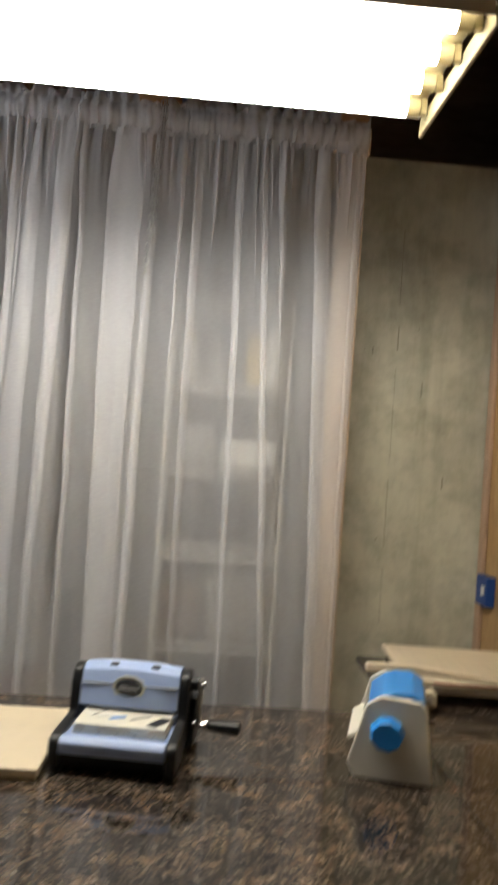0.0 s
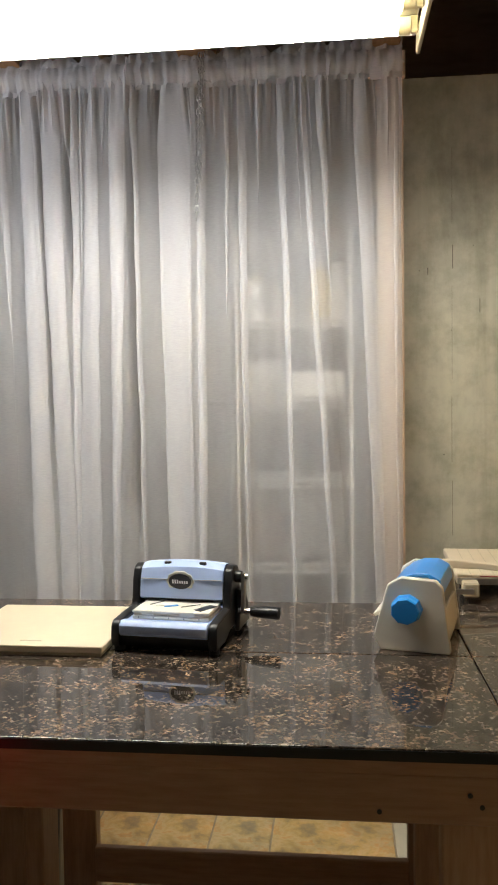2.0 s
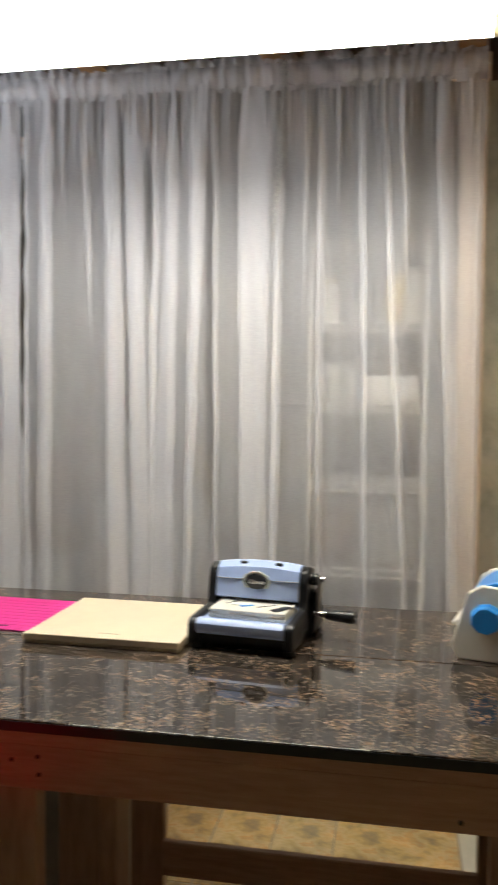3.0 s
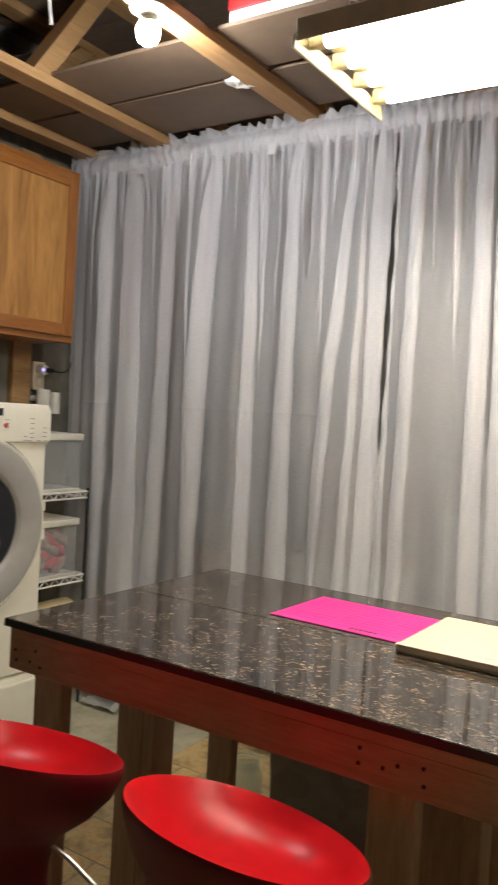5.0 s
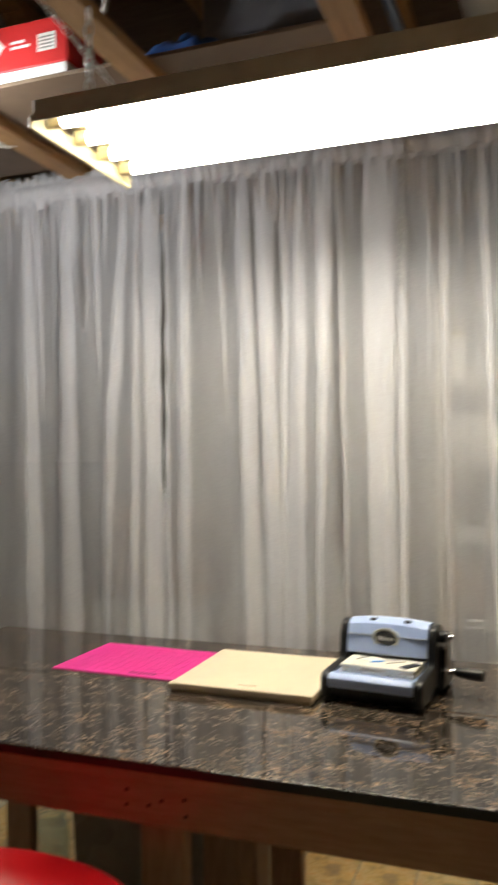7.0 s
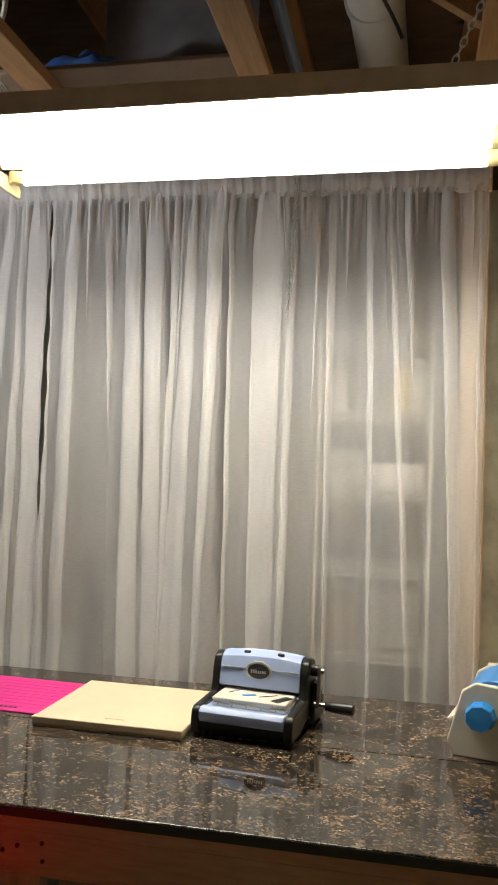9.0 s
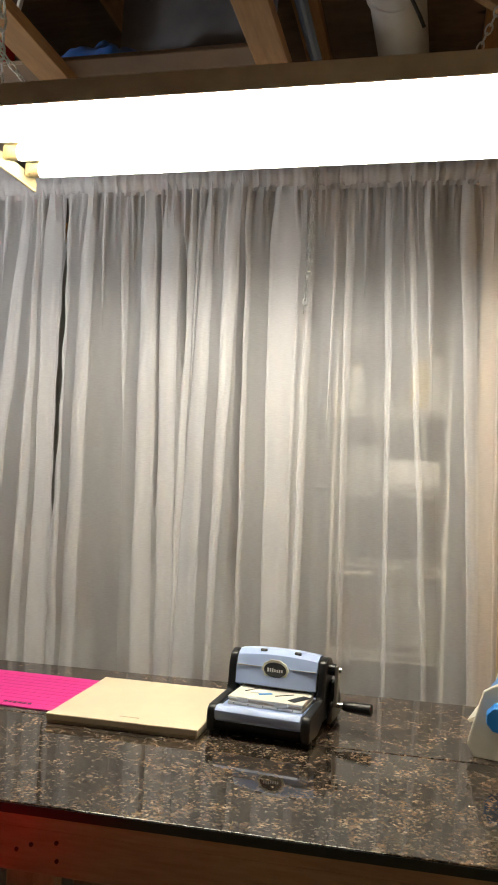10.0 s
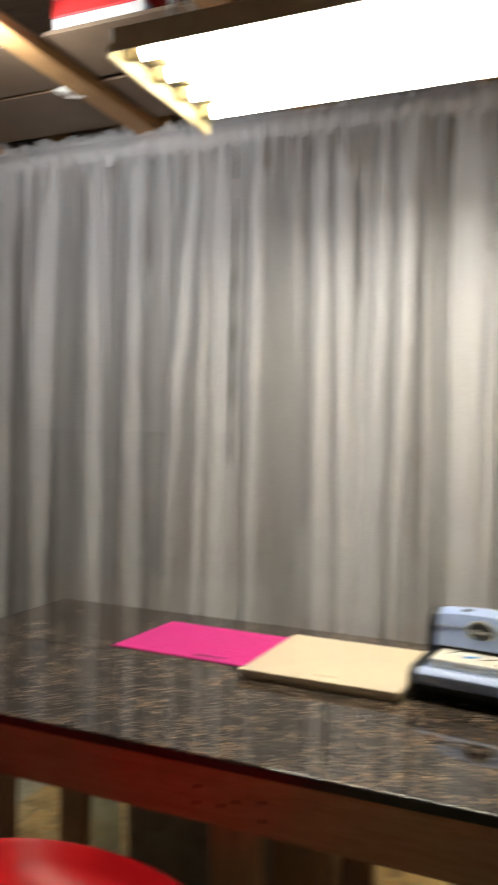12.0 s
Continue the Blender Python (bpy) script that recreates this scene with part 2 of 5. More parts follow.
RED = plain("red_gloss", (0.47, 0.007, 0.011), 0.30, 0, 0.10, 14, 0.04, 0.0)
RED.node_tree.nodes["Principled BSDF"].inputs["Specular IOR Level"].default_value = 0.13
RED_BOX = plain("red_card", (0.62, 0.03, 0.03), 0.5, 0, 0.05)
WHITE_CARD = plain("white_card", (0.75, 0.75, 0.75), 0.6)
FIXTURE = plain("fixture_enamel", (0.46, 0.40, 0.24), 0.4, 0, 0.08, 20)
FIXTURE_SIDE = plain("fixture_side", (0.72, 0.69, 0.65), 0.5, 0, 0.1, 20)
TUBE = emitter("lit_tube", (1.0, 0.955, 0.86), TUBE_LIGHT)
TUBE_END = plain("tube_end", (0.50, 0.42, 0.22), 0.4)
MAROON = plain("maroon_gloss", (0.13, 0.005, 0.009), 0.38, 0, 0.06, 20, 0, 0.0)
MAROON.node_tree.nodes["Principled BSDF"].inputs["Specular IOR Level"].default_value = 0.3
NAVY = plain("navy_card", (0.01, 0.06, 0.26), 0.5)
BULB = emitter("lit_bulb", (0.95, 0.97, 1.0), BULB_LIGHT)
PORCELAIN = plain("porcelain", (0.80, 0.78, 0.72), 0.25)
TOTE = plain("grey_tote", (0.33, 0.33, 0.31), 0.28, 0, 0.1, 15)
DUCT = plain("galvanised_duct", (0.62, 0.62, 0.60), 0.4, 0.35, 0.1, 8)
PANEL_DARK = plain("smoked_panel", (0.36, 0.36, 0.39), 0.2, 0, 0.25, 5, 0.4)
FILM = plain("black_film", (0.06, 0.068, 0.085), 0.2, 0, 0.3, 6, 0.6)
TARP = plain("blue_tarp", (0.03, 0.14, 0.50), 0.35, 0, 0.2, 8, 0.5)
WIRE_WHITE = plain("white_wire", (0.82, 0.80, 0.74), 0.4)
CABLE = plain("black_cable", (0.015, 0.015, 0.015), 0.5)
BEIGE = plain("beige_foam", (0.62, 0.52, 0.30), 0.7, 0, 0.1, 20, 0.3)
CLOTH_RED = plain("red_cloth", (0.72, 0.04, 0.10), 0.8, 0, 0.3, 30, 0.5)
CLOTH_BLUE = plain("blue_cloth", (0.15, 0.2, 0.36), 0.8, 0, 0.3, 30, 0.5)
CLOTH_PALE = plain("pale_cloth", (0.55, 0.35, 0.30), 0.8, 0, 0.3, 30, 0.5)
CLOTH_TEAL = plain("teal_cloth", (0.25, 0.42, 0.48), 0.8, 0, 0.3, 30, 0.5)
YELLOW = plain("yellow_plastic", (0.65, 0.45, 0.06), 0.4)
PAPER = plain("paper", (0.78, 0.77, 0.72), 0.7)
TEAL_LIGHT = plain("teal_button", (0.10, 0.55, 0.50), 0.35)
LABEL_GREY = plain("label_grey", (0.30, 0.30, 0.28), 0.6)
RED_DOT = plain("red_button", (0.70, 0.10, 0.12), 0.4)
DARK = plain("dark_inside", (0.02, 0.02, 0.02), 0.7)
DRUM = plain("drum_steel", (0.10, 0.10, 0.105), 0.4, 0.3)
SEAM = plain("form_seam", (0.26, 0.24, 0.18), 0.9, 0, 0.3, 20)


# ---------------------------------------------------------------- mesh helpers
def box(bm, a, b, bevel=0.0, seg=1):
    x0, y0, z0 = a
    x1, y1, z1 = b
    m = Matrix.LocRotScale(((x0 + x1) / 2, (y0 + y1) / 2, (z0 + z1) / 2), None, (abs(x1 - x0), abs(y1 - y0), abs(z1 - z0)))
    vs = bmesh.ops.create_cube(bm, size=1.0, matrix=m)["verts"]
    if bevel:
        es = list({e for v in vs for e in v.link_edges})
        bmesh.ops.bevel(bm, geom=es, offset=bevel, segments=seg, affect="EDGES", profile=0.5)
    return bm


def cyl(bm, p0, p1, r0, r1=None, seg=20):
    p0, p1 = Vector(p0), Vector(p1)
    d = p1 - p0
    q = d.to_track_quat("Z", "Y").to_matrix().to_4x4()
    m = Matrix.Translation((p0 + p1) / 2) @ q
    bmesh.ops.create_cone(bm, cap_ends=True, segments=seg, radius1=r0, radius2=r0 if r1 is None else r1, depth=d.length, matrix=m)
    return bm


def lathe(bm, profile, m=None, seg=40, closed=False):
    """profile: (radius, height) pairs, turned round z."""
    m = m or Matrix()
    rings = []
    for r, z in profile:
        rings.append([bm.verts.new(m @ Vector((r * math.cos(2 * math.pi * k / seg), r * math.sin(2 * math.pi * k / seg), z))) for k in range(seg)])
    for a, b in zip(rings, rings[1:]):
        for k in range(seg):
            bm.faces.new((a[k], a[(k + 1) % seg], b[(k + 1) % seg], b[k]))
    if not closed:
        for ring in (rings[0], rings[-1]):
            if (ring[0].co - ring[seg // 2].co).length > 1e-5:
                bm.faces.new(ring if ring is rings[-1] else list(reversed(ring)))
    return bm


def prism(bm, outline, axis, a, b, bevel=0.0, seg=1):
    """A flat outline drawn out along an axis. outline: the two other coordinates, in order."""
    def place(u, v, w):
        return {"x": (w, u, v), "y": (u, w, v), "z": (u, v, w)}[axis]
    lo = [bm.verts.new(place(u, v, a)) for u, v in outline]
    hi = [bm.verts.new(place(u, v, b)) for u, v in outline]
    n = len(outline)
    fs = [bm.faces.new(lo), bm.faces.new(list(reversed(hi)))]
    fs += [bm.faces.new((lo[k], hi[k], hi[(k + 1) % n], lo[(k + 1) % n])) for k in range(n)]
    bmesh.ops.recalc_face_normals(bm, faces=fs)
    if bevel:
        bmesh.ops.bevel(bm, geom=list({e for f in fs for e in f.edges}), offset=bevel, segments=seg, affect="EDGES", profile=0.5)
    return bm


def tube(bm, pts, r, seg=8):
    pts = [Vector(p) for p in pts]
    rings = []
    for k, p in enumerate(pts):
        d = (pts[min(k + 1, len(pts) - 1)] - pts[max(k - 1, 0)]).normalized()
        q = d.to_track_quat("Z", "Y")
        rings.append([bm.verts.new(p + q @ Vector((r * math.cos(2 * math.pi * j / seg), r * math.sin(2 * math.pi * j / seg), 0))) for j in range(seg)])
    for a, b in zip(rings, rings[1:]):
        for j in range(seg):
            bm.faces.new((a[j], a[(j + 1) % seg], b[(j + 1) % seg], b[j]))
    bm.faces.new(list(reversed(rings[0])))
    bm.faces.new(rings[-1])
    return bm


def curve_pts(p0, p1, p2, p3, n=14):
    """A cubic Bezier from p0 to p3."""
    p0, p1, p2, p3 = (Vector(p) for p in (p0, p1, p2, p3))
    out = []
    for k in range(n + 1):
        t = k / n
        out.append(p0 * (1 - t) ** 3 + p1 * 3 * t * (1 - t) ** 2 + p2 * 3 * t * t * (1 - t) + p3 * t ** 3)
    return out


def mesh_of(name, bm, material, smooth=False):
    me = bpy.data.meshes.new(name)
    bm.normal_update()
    bm.to_mesh(me)
    bm.free()
    me.materials.append(material)
    if smooth:
        me.polygons.foreach_set("use_smooth", [True] * len(me.polygons))
        me.set_sharp_from_angle(angle=radians(75 if smooth == 2 else 21))
    return me


def part(name, bm, material, parent, label="", smooth=True):
    ob = new(name, mesh_of(name, bm, material, smooth))
    ob.parent = parent
    if label:
        ob["label"] = label
    return ob


def thing(name, label, category, group="", kind="", at=(0, 0, 0), turn=0.0):
    ob = new(name)
    ob.empty_display_size = 0.05
    ob.matrix_basis = pose(*at, 0, 0, turn)
    return tagged(ob, label, category, group, kind)


def solid(name, bm, material, label, category, group="", kind="", smooth=False):
    ob = new(name, mesh_of(name, bm, material, smooth))
    return tagged(ob, label, category, group, kind)


def B(a, b, bevel=0.0, seg=1):
    return box(bmesh.new(), a, b, bevel, seg)


# ---------------------------------------------------------------- structure
solid("floor", B((-1.2, -1.6, -0.12), (3.2, 5.3, -0.006)), SLAB, "grey-green painted concrete cellar floor", "floor", kind="structure")
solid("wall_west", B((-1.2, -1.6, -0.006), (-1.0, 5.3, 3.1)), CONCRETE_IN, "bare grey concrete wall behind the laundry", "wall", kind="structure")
solid("wall_north", B((2.43, 4.036, -0.006), (3.2, 5.3, 2.58)), CONCRETE, "bare stained concrete wall with form marks", "wall", kind="structure")
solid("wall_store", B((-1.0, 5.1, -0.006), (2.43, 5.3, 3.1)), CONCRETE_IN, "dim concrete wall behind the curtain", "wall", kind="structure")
# south wall is out of view: closes the room and reflects light forward
solid("wall_south", B((-1.0, -1.6, -0.006), (3.0, -1.4, 3.1)), BOUNCE_GREY, "plain grey unseen cellar wall, added to bounce light", "wall", kind="structure")
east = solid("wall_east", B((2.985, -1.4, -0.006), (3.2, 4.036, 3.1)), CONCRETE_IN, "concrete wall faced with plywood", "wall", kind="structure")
part("panel", B((2.962, 1.4, 0.0), (2.985, 4.03, 2.58), 0.002), PLY, east, "pale knotty plywood sheet")
part("trim", B((2.946, 3.985, 0.0), (2.9615, 4.03, 2.58), 0.003), PINE_Z, east, "narrow wooden edge strip")
solid("wall_rim", B((2.43, 4.26, 2.58), (3.2, 5.3, 3.1)), SUBFLOOR, "dark wooden rim joist above the concrete wall", "wall", kind="structure")
solid("ceiling", B((-1.2, -1.6, 3.1), (3.2, 5.3, 3.2)), SUBFLOOR, "dark wooden subfloor above open trusses", "ceiling", kind="structure")
for sx, z0, z1, wd in ((2.6075, 2.06, 2.33, 0.0015), (2.609, 1.90, 1.985, 0.003), (2.6075, 1.50, 1.84, 0.001), (2.606, 1.20, 1.44, 0.0018), (2.608, 0.93, 1.13, 0.0012), (2.705, 1.74, 1.79, 0.003), (2.80, 1.42, 1.46, 0.0035), (2.52, 1.88, 1.905, 0.004)):
    part("form_seam", B((sx, 4.0345, z0), (sx + wd, 4.037, z1)), SEAM, bpy.data.objects["wall_north"], "thin broken form seam", False)


def truss(x, webs):
    """A floor truss of flat lumber: chords along y and slanting webs."""
    t = thing("floor_truss", "pale pine open-web floor truss overhead", "truss", "floor trusses")
    part("bottom_chord", B((x - 0.045, -1.4, 2.59), (x + 0.045, 5.1, 2.628), 0.002), PINE, t)
    part("top_chord", B((x - 0.045, -1.4, 3.06), (x + 0.045, 5.1, 3.1), 0.002), PINE, t)
    for y0, y1 in webs:
        bm = bmesh.new()
        w = 0.045
        prism(bm, [(y0 - w, 2.628), (y0 + w, 2.628), (y1 + w, 3.06), (y1 - w, 3.06)], "x", x - 0.044, x + 0.044, 0.002)
        part("web", bm, PINE, t)
    return t


for tx, wb in ((-0.80, [(2.2, 1.7), (3.2, 3.7), (4.4, 3.8)]), (-0.35, [(3.04, 3.34), (2.5, 2.05), (4.4, 3.9)]), (0.41, [(2.1, 1.65), (3.9, 3.4)]),
               (1.07, [(2.2, 1.7), (3.9, 4.4)]), (1.715, [(2.0, 1.5), (3.9, 4.4)]), (2.36, [(2.95, 2.45), (3.6, 4.1)])):
    truss(tx, wb)


def hardboard_sheet(y0, y1, x0, x1):
    return solid("hardboard_sheet", B((x0, y0, 2.63), (x1, y1, 2.643), 0.002), HARDBOARD, "brown hardboard sheet laid across the trusses", "panel", "boards overhead")


hardboard_sheet(3.075, 3.383, -0.95, 0.46)
hardboard_sheet(3.402, 3.755, -0.95, 0.46)
hardboard_sheet(3.062, 3.36, 0.464, 1.72)
hardboard_sheet(3.395, 3.74, 0.464, 1.72)

# wooden post at the curtain's end, with its header block
solid("wooden_post", B((2.332, 3.835, -0.006), (2.421, 3.873, 2.588), 0.003), POST, "upright fir stud beside the curtain", "post")
solid("nailer_block", B((2.30, 3.812, 2.50), (2.426, 3.834, 2.588), 0.003), POST, "short fir block fixed at the stud head", "wood block")


# ---------------------------------------------------------------- light fixture
def fluorescent():
    f = thing("fluorescent_fixture", "four-tube fluorescent shop light hung on chains, switched on", "ceiling light", at=(1.738, 2.72, 2.2))
    h, w = 0.635, 0.23
    bm = bmesh.new()
    prism(bm, [(-w, 0.026), (-w + 0.004, 0.026), (-w + 0.004, 0.070), (w - 0.004, 0.070), (w - 0.004, 0.050), (w, 0.050), (w, 0.074), (0.11, 0.098), (-0.11, 0.098), (-w, 0.074)], "x", -h, h, 0.0012)
    part("housing", bm, FIXTURE_SIDE, f, "brown-grey sheet-metal housing")
    part("reflector", B((-h + 0.004, -w + 0.005, 0.0665), (h - 0.004, w - 0.005, 0.0695)), FIXTURE, f, "cream reflector pan")
    for s in (-1, 1):
        bm = bmesh.new()
        prism(bm, [(-w - 0.004, 0.010), (w + 0.004, 0.010), (w + 0.004, 0.036), (w - 0.01, 0.05), (-w + 0.01, 0.05), (-w - 0.004, 0.036)], "x", s * h, s * (h + 0.009), 0.002)
        e = part("end_plate", bm, FIXTURE, f, "cream end plate with knock-outs")
        for k in range(4):
            y = -0.17 + k * 0.1133
            part("socket", B((s * (h - 0.001), y - 0.008, 0.030), (s * (h - 0.018), y + 0.008, 0.066), 0.003), TUBE_END, e, smooth=False)
    for k in range(4):
        y = -0.17 + k * 0.1133
        t = part("tube", cyl(bmesh.new(), (-h + 0.045, y, 0.0455), (h - 0.045, y, 0.0455), 0.019, seg=24), TUBE, f, "glowing white tube")
        for s in (-1, 1):
            part("cap", cyl(bmesh.new(), (s * (h - 0.019), y, 0.0455), (s * (h - 0.0452), y, 0.0455), 0.0188, seg=20), TUBE_END, t, "yellowed tube end")
    for s, yy in ((-1, -0.05), (-1, 0.03), (1, -0.02)):
        x = s * (h - 0.13) + (0.1 if yy > 0 else 0)
        part("hook", tube(bmesh.new(), curve_pts((x - 0.012, yy, 0.0985), (x - 0.03, yy, 0.17), (x + 0.03, yy, 0.17), (x + 0.012, yy, 0.0985), 8), 0.0025, 6), CHROME, f, "bent wire hook")
    return f


fluorescent()


def link_chain(name, p0, p1, label, n, size=0.016, metal=None):
    """A chain of oval links, each turned a quarter against the last."""
    c = thing(name, label, "chain", at=p0)
    p0, p1 = Vector(p0), Vector(p1)
    d = (p1 - p0) / n
    q = d.to_track_quat("Z", "Y")
    shapes = []
    for turned in (0, 1):
        bm = bmesh.new()
        pts = []
        for k in range(13):
            a = 2 * math.pi * k / 12
            u, v = 0.42 * size * math.cos(a), 0.62 * d.length * math.sin(a)
            pts.append((u, 0, v) if turned else (0, u, v))
        tube(bm, pts, size * 0.13, 5)
        shapes.append(mesh_of("link", bm, metal or ZINC, True))
    for k in range(n):
        o = new("link", shapes[k % 2])
        o.parent = c
        o.matrix_basis = Matrix.Translation(d * (k + 0.5)) @ q.to_matrix().to_4x4()
    return c


link_chain("hanging_chain", (1.125, 2.70, 2.588), (1.125, 2.70, 2.30), "bright steel chain holding the shop light", 8, 0.026)
link_chain("hanging_chain", (1.02, 2.45, 2.63), (1.205, 2.68, 2.372), "bright steel chain holding the shop light", 14)
link_chain("hanging_chain", (2.33, 2.72, 2.60), (2.23, 2.70, 2.36), "bright steel chain holding the shop light", 12)
link_chain("curtain_chain", (1.750, 3.742, 2.588), (1.728, 3.736, 2.04), "loose steel chain hanging against the sheer curtain", 24, 0.019, CHAIN_STEEL)
link_chain("curtain_chain", (1.758, 3.740, 2.588), (1.741, 3.736, 2.14), "loose steel chain hanging against the sheer curtain", 20, 0.016, CHAIN_STEEL)


def bare_bulb():
    b = thing("bare_bulb", "bare household bulb in a white porcelain holder, switched on", "ceiling light", at=(0.405, 2.80, 2.588))
    lathe_b = bmesh.new()
    lathe(lathe_b, [(0.0, 0.0), (0.058, 0.0), (0.058, -0.004), (0.040, -0.010), (0.026, -0.015), (0.024, -0.020), (0.0, -0.020)], None, 32, True)
    part("holder", lathe_b, PORCELAIN, b, "white porcelain lamp holder")
    bm = bmesh.new()
    lathe(bm, [(0.0, -0.0435), (0.030, -0.0435), (0.035, -0.060), (0.034, -0.078), (0.027, -0.094), (0.014, -0.103), (0.0, -0.105)], None, 24, True)
    part("bulb", bm, BULB, b, "glowing frosted dome")
    bm = bmesh.new()
    lathe(bm, [(0.0, -0.0205), (0.013, -0.0205), (0.015, -0.028), (0.024, -0.036), (0.030, -0.043), (0.0, -0.043)], None, 24, True)
    part("neck", bm, WHITE_PL, b, "opaque white lamp neck")
    return b


bare_bulb()


# ---------------------------------------------------------------- curtains
def curtain_panel(x0, x1, folds, label, seed, creases=(), ztop=2.555, zbot=0.08, lean0=0.0, lean1=0.0, open0=0.0, open1=0.0, back=0.0):
    """A gathered voile panel of flat stretches and doubled folds.

    folds: centre and width at z 2.5, centre and width at z 0.7, and the drop over which a short fold dies away (0: full length).
    creases: place at z 2.5 and 0.7, upper and lower end of a deep sharp valley."""
    rng = random.Random(seed)
    root = thing("sheer_curtain", label, "curtain", "curtain panels", at=(0, 0, 0))
    rows = 60
    # fine gathers that run out of the header and die away below, by share of the gap they lie in
    gaps = []
    spots = [x0] + [v for c in folds for v in (c[0] - c[1] / 2, c[0] + c[1] / 2)] + [x1]
    for a, b in zip(spots[::2], spots[1::2]):
        n = max(1, int((b - a) / 0.036))
        gaps.append([((k + rng.uniform(0.3, 0.7)) / n, rng.uniform(0.007, 0.017), rng.uniform(0.12, 0.4) if rng.random() < 0.85 else rng.uniform(0.5, 0.9)) for k in range(n)])
    ph = [rng.uniform(0, 6.28) for _ in range(12)]
    lines = []
    levels = [ztop + (zbot - ztop) * r / rows for r in range(rows + 1)]
    press = 1.425 + 0.004 * (seed % 3)
    levels = [z for z in levels if abs(z - press) > 0.02] + [press + d for d in (-0.012, -0.004, 0.0, 0.004, 0.012)]
    for z in sorted(levels, reverse=True):
        s = (ztop - z) / (ztop - zbot)
        f = (2.5 - z) / 1.8
        g = max(0.0, 1 - (ztop - z) / 0.30)
        xa = x0 + lean0 * f + open0 * max(0.0, 1 - ((z - 1.93) / 0.76) ** 2) + 0.003 * math.sin(29 * z) * (open0 > 0)
        xb = x1 + lean1 * f - open1 * max(0.0, 1 - ((z - 1.72) / 0.56) ** 2) + 0.002 * math.sin(31 * z) * (open1 > 0)
        mains = []
        edge = xa
        for k, (ct, wt, cb, wb, live) in enumerate(folds):
            c = ct + (cb - ct) * f + 0.004 * math.sin(2.6 * z + ph[k % 12]) * min(1, 2 * s)
            w = max(0.007, wt + (wb - wt) * f) * (1 - 0.5 * g * g)
            if live:
                w *= max(0.02, 1 - ((ztop - z) / live) ** 2)
            a = min(max(c - w / 2, edge + 0.004), xb - 0.004)
            b = min(max(c + w / 2, a + 0.0005), xb - 0.002)
            mains.append((a, b))
            edge = b
        cells = []
        for k, gap in enumerate(gaps):
            lo = mains[k - 1][1] if k else xa
            hi = mains[k][0] if k < len(mains) else xb
            for u, wt, live in gap:
                cells.append((lo + (hi - lo) * u, min(wt, 0.5 * abs(hi - lo) / len(gap)) * max(0.0, 1 - ((ztop - z) / live) ** 2)))
            if k < len(mains):
                a, b = mains[k]
                cells.append(((a + b) / 2, b - a))
        pts = []
        last = xa
        for k, (c, w) in enumerate(cells):
            a, b = c - w / 2, c + w / 2
            a = min(max(a, last + 0.001), xb - 0.004)
            b = min(max(b, a + 0.0005), xb - 0.002)
            for q in range(6):
                pts.append((last + (a - last) * q / 6, 0))
            d = min(1.0, w / 0.01) * 0.009 + 0.16 * w
            m = 6
            for q in range(m):
                t = q / m
                pts.append((a + (b - a) * math.sin(t * math.pi / 2), -0.2 * d * t))
            for q in range(m):
                t = q / m
                pts.append((b + (a - b) * (0.5 - 0.5 * math.cos(math.pi * t)), -d * (0.2 + 0.45 * t)))
            for q in range(m):
                t = q / m
                pts.append((a + (b - a) * (1 - math.cos(t * math.pi / 2)), -d * (0.65 + 0.35 * math.sin(math.pi * t))))
            last = b
        for q in range(13):
            pts.append((last + (xb - last) * q / 12, 0))
        line = []
        for x, y in pts:
            wave = 0.020 * math.sin(11 * x + ph[0] + 0.8 * z) + 0.012 * math.sin(23 * x + ph[1] - 0.9 * z) + 0.005 * math.sin(57 * x + ph[2] + 0.5 * z)
            gath = 0.011 * math.sin(150 * x + 7 * math.sin(9 * x + ph[3]) + ph[4]) + 0.006 * math.sin(263 * x + ph[5])
            line_press = -0.0036 * math.exp(-((z - press) / 0.005) ** 2) * max(0.0, 0.15 + noise.noise(Vector((x * 7, 4.2, seed))))
            rumple = line_press + 0.008 * noise.noise(Vector((x * 9, z * 4, seed)))
            valley = 0.0
            for ct, cb, zu, zl in creases:
                if zl < z < zu:
                    ends = min(1.0, (zu - z) / 0.2, (z - zl) / 0.2)
                    valley += 0.075 * ends * max(0.0, 1 - abs(x - ct - (cb - ct) * f) / (0.004 + 0.008 * ends))
            line.append((x + 0.004 * noise.noise(Vector((x * 6, z * 4, seed + 9))), 3.785 + back + y + wave * (1 - 0.6 * g) + gath * g + rumple * min(1, 3 * s) + valley, z))
        lines.append(line)
    bm = bmesh.new()
    vv = [[bm.verts.new(p) for p in line] for line in lines]
    for a, b in zip(vv, vv[1:]):
        for i in range(len(a) - 1):
            bm.faces.new((a[i], b[i], b[i + 1], a[i + 1]))
    part("drape", bm, SHEER, root, smooth=2)
    # rod pocket and standing ruffle: doubled cloth, so several sheets
    n = int((x1 - x0) * 170)
    for layer, (off, pha) in enumerate(((-0.008, 0.0), (0.010, 2.2))):
        prof = [(0.0, 2.612, 2.3), (0.0, 2.601, 2.0), (0.0, 2.588, 1.2), (0.002, 2.578, 0.5), (-0.008, 2.570, 0.6), (-0.012, 2.552, 0.8), (-0.010, 2.534, 0.7), (0.0, 2.516, 0.5), (0.002, 2.504 - 0.010 * layer, 0.9)]
        bm = bmesh.new()
        cols = []
